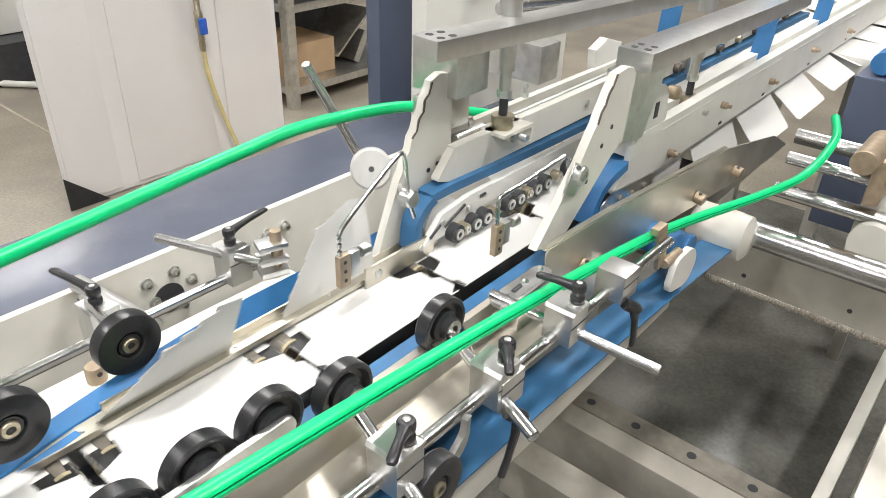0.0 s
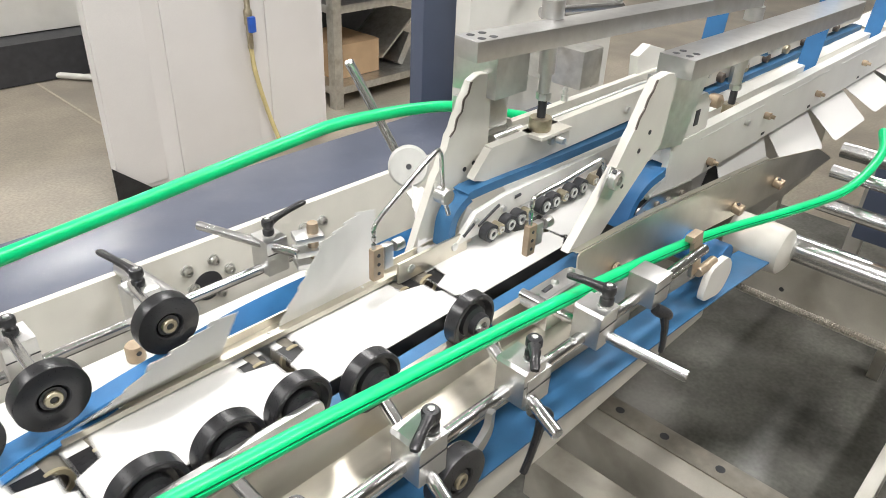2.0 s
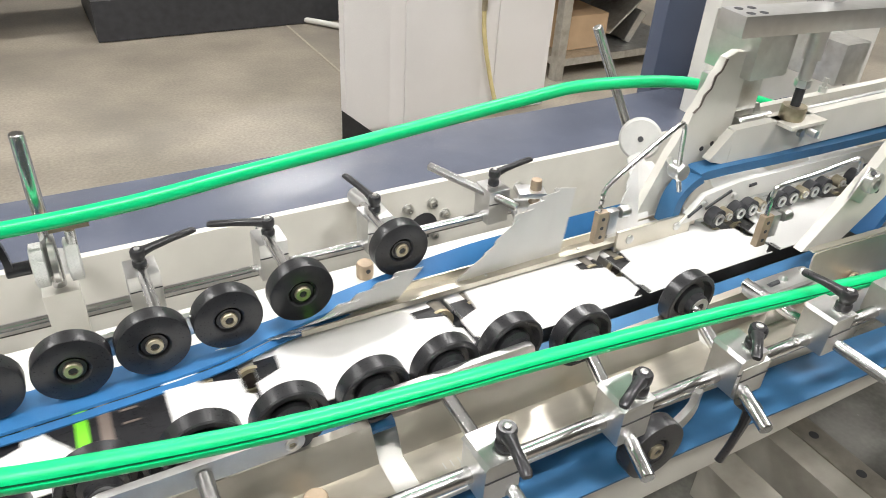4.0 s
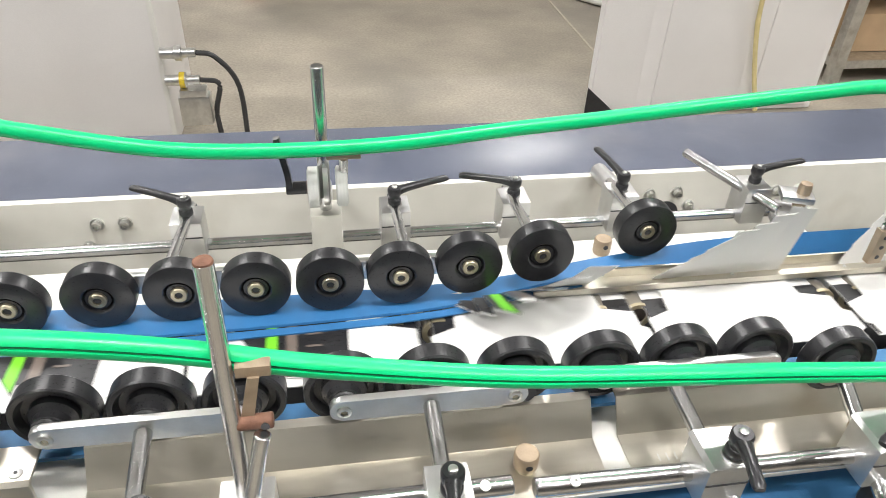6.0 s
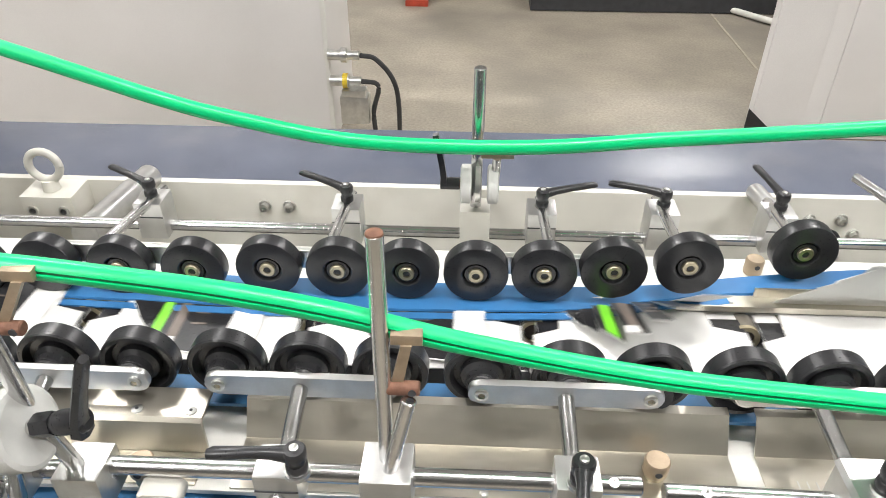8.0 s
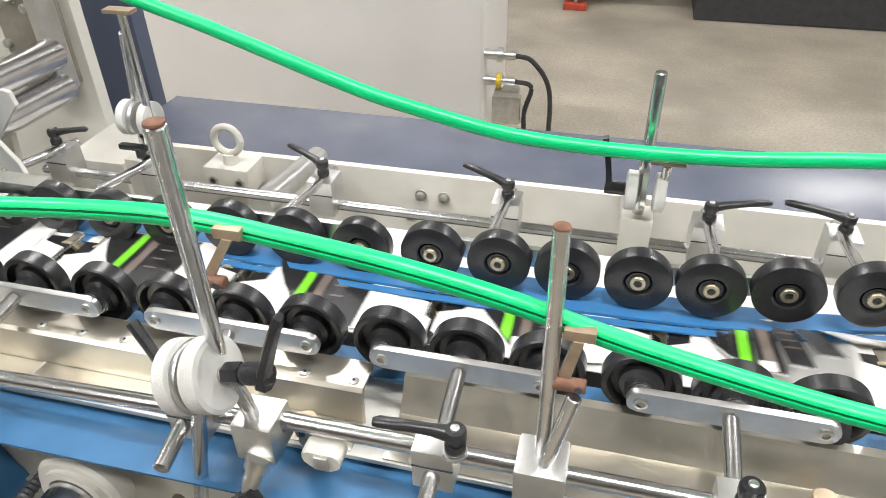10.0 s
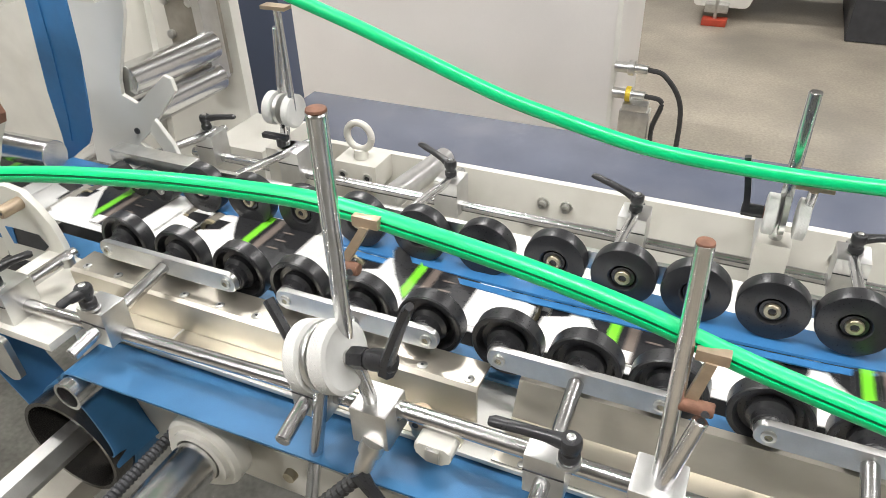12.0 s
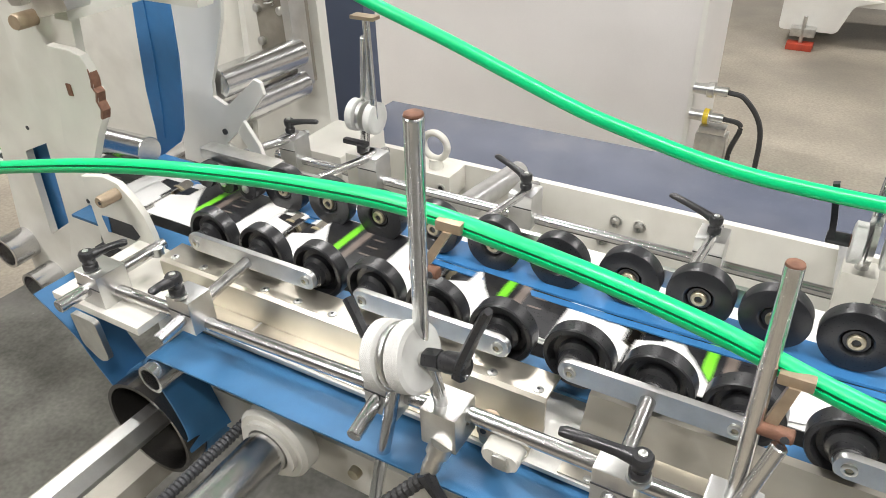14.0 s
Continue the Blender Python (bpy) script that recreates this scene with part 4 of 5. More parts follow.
def knurled(a, b, r, seg=120, rings=11):
    """A disc with diamond knurling on its rim."""
    bm = bmesh.new()
    m, length = frame_along(a, b)
    rows = [[(r - 0.004, 0.0)] * seg] + [[(r + (0.0004 if (k + i) % 2 else 0.0), 0.1 + 0.8 * i / (rings - 1)) for k in range(seg)] for i in range(rings)] + [[(r - 0.004, 1.0)] * seg]
    loops = [[bm.verts.new(m @ Vector((q * math.cos(2 * math.pi * k / seg), q * math.sin(2 * math.pi * k / seg), h * length))) for k, (q, h) in enumerate(row)] for row in rows]
    for p, q in zip(loops, loops[1:]):
        for k in range(seg):
            n = (k + 1) % seg
            if k % 2:
                bm.faces.new((p[k], p[n], q[n]))
                bm.faces.new((p[k], q[n], q[k]))
            else:
                bm.faces.new((p[k], p[n], q[k]))
                bm.faces.new((p[n], q[n], q[k]))
    bm.faces.new(loops[0])
    bm.faces.new(loops[-1])
    return bm


def knobs_and_brackets():
    k = thing("rail_clamp", "pair of white knurled discs clamping a post, with a black lever", "rail clamp")
    for x0, x1 in ((-0.491, -0.475), (-0.464, -0.445)):
        part("disc", knurled((x0, 0.325, 0.972 + (x0 + 0.52) * 0.3), (x1, 0.325, 0.972 + (x1 + 0.52) * 0.3), 0.0342), KNURL, k, "white knurled plastic disc", 10)
    part("plate", lathe([(0.0325, 0), (0.033, 0.2), (0.033, 0.8), (0.0325, 1)], (-0.4722, 0.325, 0.9865), (-0.4668, 0.325, 0.988), 36), STEEL, k)
    part("axle", rod((-0.50, 0.325, 0.978), (-0.418, 0.325, 1.002), 0.007), STEEL, k)
    part("hex_nut", lathe([(0.0095, 0), (0.0105, 0.2), (0.0105, 1)], (-0.441, 0.325, 0.996), (-0.424, 0.325, 1.0), 6), BLACK, k, "", 20)
    part("lever_hub", lathe([(0.0085, 0), (0.0105, 0.2), (0.0105, 0.9), (0.008, 1)], (-0.424, 0.325, 1.0), (-0.396, 0.325, 1.006), 16), BLACK, k)
    part("lever", taper([(-0.404, 0.325, 0.994), (-0.401, 0.323, 1.010), (-0.388, 0.319, 1.045), (-0.374, 0.314, 1.078), (-0.371, 0.313, 1.084)], [(0.008, 0.010), (0.0055, 0.0085), (0.0048, 0.0065), (0.0046, 0.0055), (0.003, 0.004)], (0, 1, 0)), BLACK, k, "black clamping lever")
    part("back_lever", taper([(-0.520, 0.34, 0.980), (-0.532, 0.345, 0.995), (-0.547, 0.352, 1.010)], [(0.005, 0.006), (0.005, 0.0055), (0.0055, 0.005)]), BLACK, k, "black clamping lever")
    part("stem", rod((-0.443, 0.333, 0.985), (-0.43, 0.343, 0.90), 0.0072), CHROME, k)
    part("low_rod", rod((-0.474, 0.322, 0.96), (-0.530, 0.330, 0.72), 0.0075), CHROME, k)
    part("base_clamp", box((-0.430, 0.343, 0.908), (0.040, 0.042, 0.046), 0.003), STEEL, k)
    part("fitting", lathe([(0.012, 0), (0.0125, 0.15), (0.0125, 0.3), (0.009, 0.34), (0.0095, 0.7), (0.007, 1)], (-0.426, 0.323, 0.893), (-0.437, 0.308, 0.856), 16), STEEL, k, "steel threaded fitting", 30)
    ribs = [((0.0085 if n % 2 else 0.0068), n / 44) for n in range(45)]
    part("fitting_hose", lathe(ribs, (-0.440, 0.305, 0.852), (-0.560, 0.255, 0.715), 12), CABLE, k, "black ribbed hose", 20)
    part("low_lever", taper([(-0.437, 0.306, 0.862), (-0.425, 0.303, 0.848), (-0.402, 0.299, 0.826), (-0.376, 0.296, 0.798)], [(0.009, 0.008), (0.0065, 0.006), (0.0055, 0.005), (0.0060, 0.004)], (0, 1, 0)), BLACK, k, "black clamping lever")
    for x, z, rx in ((-0.437, 1.119, -0.466), (-0.148, 1.068, -0.158)):
        t = thing("rail_bracket", "brown bronze T-shaped bracket holding the green rail", "bracket", group="rail brackets")
        part("head", box((x, 0.369, z - 0.004), (0.025, 0.010, 0.010), 0.0012), BRONZE, t)
        part("arm", prism([(x - 0.0042, z - 0.008), (x + 0.0042, z - 0.008), (rx + 0.005, z - 0.056), (rx - 0.005, z - 0.056)], "y", 0.362, 0.369), BRONZE, t)
        part("boss", rod((rx - 0.009, 0.362, z - 0.053), (rx + 0.020, 0.362, z - 0.053), 0.0062), RUST, t)
        part("hole", lathe([(0.0035, 0), (0.0035, 1)], (rx + 0.014, 0.3555, z - 0.053), (rx + 0.014, 0.359, z - 0.053), 8), DARK, t)
    part("stay_rod", rod((-0.146, 0.352, 1.012), (-0.172, 0.335, 0.90), 0.0065), CHROME, t)
    blk = thing("post_clamp", "aluminium post clamp on the guide bar", "clamp")
    part("block", box((-0.166, 0.347, 0.915), (0.044, 0.044, 0.05), 0.003), ALU, blk)
    # pairs of discs on the posts behind
    for x, z in ((-0.093, 0.925), (-0.883, 0.958)):
        d = thing("rail_clamp", "pair of white knurled discs on a steel post", "rail clamp", group="far rail clamps")
        for a in (-0.024, 0.014):
            part("disc", knurled((x + a, 0.845, z), (x + a + 0.016, 0.845, z), 0.0278, 80, 7), KNURL, d, "", 10)
        part("centre_bolt", lathe([(0.0075, 0), (0.0085, 0.3), (0.0085, 1)], (x - 0.031, 0.845, z), (x - 0.0235, 0.845, z), 6), RUST, d, "brown hexagon bolt head", 20)
        part("plate", lathe([(0.026, 0), (0.026, 1)], (x - 0.003, 0.845, z), (x + 0.004, 0.845, z), 28), STEEL, d)
        part("stem", rod((x + 0.024, 0.842, z), (x + 0.026, 0.838, 0.972 if x > -0.5 else 1.13), 0.0062), CHROME, d)
        part("clip", box((x + 0.026, 0.836, 0.979 if x > -0.5 else 1.132), (0.045, 0.02, 0.006), 0.001), BRONZE, d)
        if x > -0.5:
            part("lever_hub", rod((-0.146, 0.845, z), (-0.118, 0.845, z), 0.009), BLACK, d)
            part("lever", sweep(spline([(-0.14, 0.842, z), (-0.143, 0.842, z + 0.03), (-0.152, 0.842, z + 0.078)], 4), [(0.004, -0.005), (0.004, 0.005), (-0.004, 0.005), (-0.004, -0.005)], up=(0, 1, 0)), BLACK, d, "black clamping lever")
        else:
            part("lever_hub", rod((-0.885, 0.83, 0.895), (-0.885, 0.83, 0.912), 0.008), BLACK, d)
            part("lever", box((-0.895, 0.83, 0.912), (0.05, 0.011, 0.009), 0.002), BLACK, d, "black clamping lever")
    d = thing("rail_clamp", "white knurled disc with a leaning steel rod", "rail clamp")
    part("disc", lathe([(0.032, 0), (0.036, 0.12), (0.036, 0.88), (0.032, 1)], (0.806, 0.79, 0.957), (0.83, 0.815, 0.945), 36), KNURL, d, "", 30)
    part("hole", lathe([(0.005, 0), (0.005, 1)], (0.8055, 0.7895, 0.9575), (0.8062, 0.7902, 0.957), 10), DARK, d)
    part("pole", rod((0.815, 0.955, 1.10), (0.93, 0.92, 0.86), 0.0088), CHROME, d)
    part("arm", rod((0.83, 0.815, 0.945), (0.90, 0.87, 0.90), 0.009), STEEL, d)


def small_hardware():
    for x, y, z in ((0.085, 0.411, 0.848), (0.435, 0.40, 0.857), (-0.40, 0.372, 0.868)):
        n = thing("drilled_nut", "brown drilled capstan nut standing on the tray", "nut", group="capstan nuts")
        part("stud", lathe([(0.010, 0), (0.0105, 1)], (x, y, z), (x, y, z + 0.012), 14), BRASS, n)
        part("head", lathe([(0.0115, 0), (0.0125, 0.1), (0.0125, 0.9), (0.011, 1)], (x, y, z + 0.012), (x, y, z + 0.030), 18), BRONZE, n)
        part("hole", lathe([(0.0036, 0), (0.0036, 1)], (x, y - 0.0128, z + 0.021), (x, y - 0.010, z + 0.021), 8), DARK, n)
    n = thing("drilled_nut", "brown drilled capstan nut on the beige beam", "nut", group="capstan nuts")
    part("head", lathe([(0.0115, 0), (0.0125, 0.1), (0.0125, 0.9), (0.011, 1)], (0.290, 0.768, 0.840), (0.290, 0.768, 0.864), 18), BRONZE, n)
    part("hole", lathe([(0.0036, 0), (0.0036, 1)], (0.290, 0.7552, 0.856), (0.290, 0.759, 0.856), 8), DARK, n)
    # socket screws and the round hole of the far plate
    for x, z in ((-0.499, 0.706), (-0.452, 0.706), (0.025, 0.706), (0.536, 0.706), (0.593, 0.708), (0.545, 0.66), (0.625, 0.675), (0.60, 0.63), (-0.522, 0.658), (0.81, 0.70), (0.86, 0.70)):
        s = thing("socket_screw", "steel socket-head screw in the beige plate", "screw", group="plate screws")
        part("washer", lathe([(0.0125, 0), (0.012, 1)], (x, 1.120, z), (x, 1.1165, z), 16), STEEL, s)
        part("head", lathe([(0.0085, 0), (0.0085, 0.9), (0.0045, 1.0), (0.0045, 0.4)], (x, 1.117, z), (x, 1.106, z), 14), STEEL, s, "", 30)
    solid("cable_hole", lathe([(0.032, 0), (0.032, 1)], (0.575, 1.1195, 0.655), (0.575, 1.118, 0.655), 24), DARK, "round dark hole through the beige plate", "hole")
    for x, r in ((-0.712, 0.0225), (-0.10, 0.016), (0.42, 0.016)):
        solid("standoff", rod((x, 0.87, 0.80), (x, 1.12, 0.765), r, 22), ALU, "round aluminium standoff between bar and plate", "standoff", group="standoffs")
    e = thing("lifting_eye", "cream painted lifting eye bolted on a block", "lifting eye")
    part("block", box((-0.885, 1.085, 0.727), (0.098, 0.07, 0.054), 0.003), BEIGE, e)
    ring = [(-0.885 + 0.0285 * math.cos(a), 1.08, 0.804 + 0.0285 * math.sin(a)) for a in [2 * math.pi * k / 24 for k in range(25)]]
    part("ring", sweep(ring, circle(0.0075, 10), up=(0, 1, 0)), BEIGE, e)
    part("collar", lathe([(0.016, 0), (0.014, 1)], (-0.885, 1.08, 0.755), (-0.885, 1.08, 0.775), 18), BEIGE, e)
    for x in (-0.915, -0.857):
        part("bolt", pipe((x, 1.050, 0.725), (x, 1.0465, 0.725), 0.0105, 0.0065, 16), STEEL, e)
        part("bolt_socket", lathe([(0.0064, 0), (0.0064, 1)], (x, 1.0496, 0.725), (x, 1.0485, 0.725), 6), DARK, e)
    h = thing("bar_holder", "beige bar holder block with two screws", "bracket")
    part("block", box((-1.10, 1.03, 0.765), (0.13, 0.16, 0.07), 0.003), BEIGE, h)
    for x in (-1.14, -1.07):
        part("screw", lathe([(0.009, 0), (0.008, 0.6), (0.004, 1)], (x, 0.95, 0.77), (x, 0.938, 0.77), 12), STEEL, h)
    c = thing("end_clamp", "steel bar clamp with a black lever", "clamp")
    clamp_block(c, -1.07, 0.86, 0.85, 0.04, 0.045, 0.06)
    part("shaft", rod((-1.07, 0.90, 0.868), (-1.06, 0.70, 0.905), 0.0075), CHROME, c)
    lever(c, (-1.075, 0.86, 0.88), 15, 0.06)
    for x, y, z in ((-0.95, 0.43, 0.902), (-0.97, 0.37, 0.884)):
        s = solid("cap_screw", lathe([(0.009, 0), (0.009, 0.9), (0.005, 1.0), (0.005, 0.5)], (x, y, z - 0.01), (x, y, z + 0.004), 14), STEEL, "steel cap screw in the stainless cover", "screw", group="cap screws")


# ---- frames downstream ----
def left_frames():
    p = thing("machine_cheek", "large beige cheek plate with a long slot and chipped lug", "machine frame")
    part("cheek_right", prism([(-1.262, 0.971), (-1.262, 1.40), (-1.075, 1.40), (-1.09, 1.212), (-1.104, 1.142), (-1.108, 1.08), (-1.114, 1.023), (-1.151, 0.959), (-1.17, 0.89), (-1.202, 0.799), (-1.301, 0.683), (-1.32, 0.72), (-1.281, 0.817)], "y", 0.50, 0.513), BEIGE, p)
    part("cheek_left", prism([(-1.262, 0.971), (-1.262, 1.40), (-1.44, 1.40), (-1.41, 0.93), (-1.452, 0.764), (-1.464, 0.615), (-1.301, 0.683), (-1.32, 0.72), (-1.281, 0.817), (-1.350, 0.774), (-1.333, 0.942)], "y", 0.50, 0.513), BEIGE, p)
    part("belt_behind", box((-1.335, 0.522, 0.87), (0.19, 0.004, 0.26)), BLUE, p, "blue belt seen in the slot")
    part("lug", prism([(-1.150, 1.148), (-1.10, 1.147), (-1.080, 1.142), (-1.072, 1.130), (-1.067, 1.110), (-1.070, 1.098), (-1.064, 1.092), (-1.069, 1.078), (-1.064, 1.066), (-1.070, 1.052), (-1.084, 1.036), (-1.096, 1.020), (-1.118, 0.985), (-1.134, 0.965), (-1.188, 0.990), (-1.155, 1.09)], "y", 0.486, 0.4995, 0.001), BEIGE, p, "chipped lug plate")
    part("chipped_edge", prism([(-1.071, 1.125), (-1.0665, 1.110), (-1.0695, 1.098), (-1.0635, 1.092), (-1.0685, 1.078), (-1.0635, 1.066), (-1.0695, 1.052), (-1.0735, 1.053), (-1.068, 1.067), (-1.073, 1.079), (-1.068, 1.091), (-1.074, 1.099), (-1.071, 1.110)], "y", 0.4852, 0.4985), RUST, p, "brown bare chipped edge")
    part("lug_slot", box((-1.126, 0.4855, 1.087), (0.010, 0.002, 0.018), 0.002), RUST, p)
    for x, z in ((-1.08, 1.2), (-1.11, 1.11), (-1.30, 0.99), (-1.20, 0.88)):
        part("bolt_hole", lathe([(0.004, 0), (0.004, 1)], (x, 0.499, z), (x, 0.502, z), 8), DARK, p)
    part("stop_pin", lathe([(0.010, 0), (0.0115, 0.1), (0.0115, 1)], (-1.172, 0.466, 1.181), (-1.178, 0.4995, 1.180), 16), BRONZE, p, "brown bronze pin")
    part("pin_nut", lathe([(0.013, 0), (0.014, 0.2), (0.014, 1)], (-1.160, 0.470, 1.215), (-1.172, 0.4995, 1.215), 6), STEEL, p, "", 20)
    part("edge_clamp", box((-1.075, 0.480, 1.222), (0.07, 0.036, 0.038), 0.003, Euler((0, radians(-14), 0)).to_matrix()), STEEL, p, "milled steel clamp")
    part("cross_bar", box((-1.03, 0.62, 1.205), (0.13, 0.03, 0.034), 0.003), BEIGE, p)
    part("bar_stub", box((-1.085, 0.558, 1.205), (0.03, 0.155, 0.03), 0.003), BEIGE, p)
    q = thing("quadrant_plate", "beige slotted quadrant plate with a bronze stop pin", "plate")
    part("plate", prism([(-1.13, 0.96), (-1.075, 0.971), (-1.046, 0.967), (-1.024, 0.946), (-1.006, 0.922), (-0.998, 0.89), (-0.998, 0.84), (-1.13, 0.84)], "y", 0.462, 0.472, 0.001), BEIGE, q)
    part("slot", prism([(-1.105, 0.898), (-1.088, 0.899), (-1.040, 0.899), (-1.028, 0.882), (-1.040, 0.872), (-1.10, 0.871)], "y", 0.4605, 0.4615), DARK, q)
    part("belt_in_slot", prism([(-1.106, 0.899), (-1.090, 0.900), (-1.095, 0.872), (-1.101, 0.871)], "y", 0.459, 0.4603), BLUE, q, "blue belt seen in the slot")
    part("pin", lathe([(0.008, 0), (0.0095, 0.1), (0.0095, 1)], (-1.053, 0.43, 0.949), (-1.053, 0.463, 0.949), 16), BRONZE, q)
    part("hole", lathe([(0.003, 0), (0.003, 1)], (-1.051, 0.4296, 0.949), (-1.051, 0.432, 0.949), 8), DARK, q)
    part("rod", rod((-1.0, 0.40, 0.868), (-0.985, 0.47, 0.88), 0.008), CHROME, q)
    f = thing("carrier_end_plate", "beige carrier end plates with screws and an aluminium clamp", "machine frame")
    part("plate", box((-0.95, 0.39, 0.868), (0.17, 0.15, 0.012), 0.002), BEIGE, f)
    part("side_tab", prism(rounded([(-0.99, 0.862), (-0.94, 0.862), (-0.935, 0.80), (-0.955, 0.79), (-0.985, 0.81)], 0.008), "y", 0.305, 0.313), STEEL, f)
    clamp_block(f, -0.955, 0.345, 0.897, 0.045, 0.045, 0.05)
    lever(f, (-0.955, 0.335, 0.92), 60, 0.05)
    part("rod", rod((-0.955, 0.44, 0.90), (-0.96, 0.28, 0.898), 0.009), CHROME, f)
    g = thing("gripper_plate", "pale grey steel gripper plate with crossed arms", "plate")
    part("plate", prism([(-1.235, 1.36), (-1.13, 1.36), (-1.13, 1.14), (-1.140, 1.10), (-1.195, 0.985), (-1.200, 0.955), (-1.17, 0.942), (-1.155, 0.95), (-1.088, 1.006), (-1.072, 1.002), (-1.068, 0.98), (-1.15, 0.895), (-1.19, 0.862), (-1.137, 0.838), (-1.16, 0.80), (-1.323, 0.80), (-1.302, 0.906)], "y", 0.80, 0.808, 0.001), PALE, g)
    part("hook", prism([(-1.046, 0.965), (-1.019, 0.925), (-1.008, 0.885), (-1.008, 0.84), (-1.035, 0.84), (-1.035, 0.88), (-1.045, 0.915), (-1.065, 0.94)], "y", 0.72, 0.728, 0.001), PALE, g)
    part("pivot", lathe([(0.006, 0), (0.006, 1)], (-1.185, 0.80, 0.888), (-1.185, 0.797, 0.888), 10), DARK, g)
    for k, x in enumerate((-1.05, -1.003, -0.955)):
        w = part("idler", lathe([(0.006, 0), (0.012, 0.1), (0.02, 0.08), (0.021, 0.2), (0.021, 1)], (x, 0.615, 0.907), (x, 0.64, 0.907), 24), BLACK, g, "small black idler roller", 30)
        part("bolt", lathe([(0.004, 0), (0.007, 0.2), (0.007, 1)], (x, 0.612, 0.907), (x, 0.617, 0.907), 10), STEEL, w)
    part("idler_bar", box((-1.0, 0.66, 0.93), (0.16, 0.03, 0.02), 0.003), STEEL, g)
    solid("machine_column", prism([(-1.224, 1.45), (-1.194, 1.45), (-1.194, 1.111), (-1.212, 0.885), (-1.222, 0.80), (-1.26, 0.80), (-1.253, 0.996), (-1.224, 1.108)], "y", 0.90, 0.915, 0.001), BEIGE, "tapered beige upright machine plate", "machine frame")
    solid("machine_column", box((-1.25, 1.135, 0.80), (0.115, 0.03, 1.6), 0.003), BEIGE, "beige upright machine column at the plate's end", "machine frame")
    s = thing("slide_unit", "milled steel slide with a spring and bolts", "slide")
    part("body", box((-1.255, 1.08, 1.08), (0.105, 0.05, 0.38), 0.003), GRIME, s)
    part("guide", box((-1.205, 1.06, 1.02), (0.022, 0.05, 0.26), 0.003), ALU, s)
    coil = [(-1.262 + 0.009 * math.cos(a), 1.05 + 0.009 * math.sin(a), 1.06 + 0.0011 * a) for a in [0.5 * k for k in range(150)]]
    part("spring", sweep(coil, circle(0.0018, 5)), STEEL, s)
    for x, z in ((-1.30, 1.05), (-1.235, 1.05), (-1.30, 0.98), (-1.235, 0.96)):
        part("bolt", lathe([(0.009, 0), (0.009, 0.8), (0.005, 1)], (x, 1.056, z), (x, 1.045, z), 12), STEEL, s)
    for z in (0.972, 0.905):
        solid("cross_tube", rod((-1.2, 0.815, z + 0.003), (-1.2, 1.05, z - 0.004), 0.03, 28), CHROME, "thick polished steel cross tube", "tube", group="cross tubes")
    solid("cross_tube", rod((-1.175, 0.62, 0.925), (-1.5, 0.62, 0.915), 0.024, 24), CHROME, "polished steel tube with a ringed end", "tube", group="cross tubes")
    solid("back_wall_plate", box((-1.75, 1.17, 0.75), (0.82, 0.02, 1.5), 0.003), BEIGE, "large beige back plate of the machine", "machine frame")
    strap = solid("belt_strap", prism([(-1.20, 1.40), (-1.11, 1.40), (-1.138, 1.162), (-1.147, 1.07), (-1.163, 0.99), (-1.177, 0.932), (-1.195, 0.905), (-1.225, 0.885), (-1.262, 0.86), (-1.256, 0.917), (-1.253, 0.994), (-1.241, 1.077), (-1.229, 1.153)], "y", 0.70, 0.703), BLUE, "wide blue belt hanging down and twisting", "belt")
    part("fold", prism([(-1.178, 1.40), (-1.1745, 1.40), (-1.205, 1.07), (-1.222, 0.95), (-1.232, 0.905), (-1.236, 0.905), (-1.2255, 0.95), (-1.209, 1.07)], "y", 0.6975, 0.6998, 0.0008), BLUE, strap, "raised fold in the belt")
    for x, z in ((-1.436, 0.734), (-1.384, 0.674)):
        solid("cross_tube", pipe((x, 0.45, z), (x - 0.02, 0.95, z), 0.030, 0.025, 28), CHROME, "open-ended polished steel cross tube under the machine", "tube", group="cross tubes")


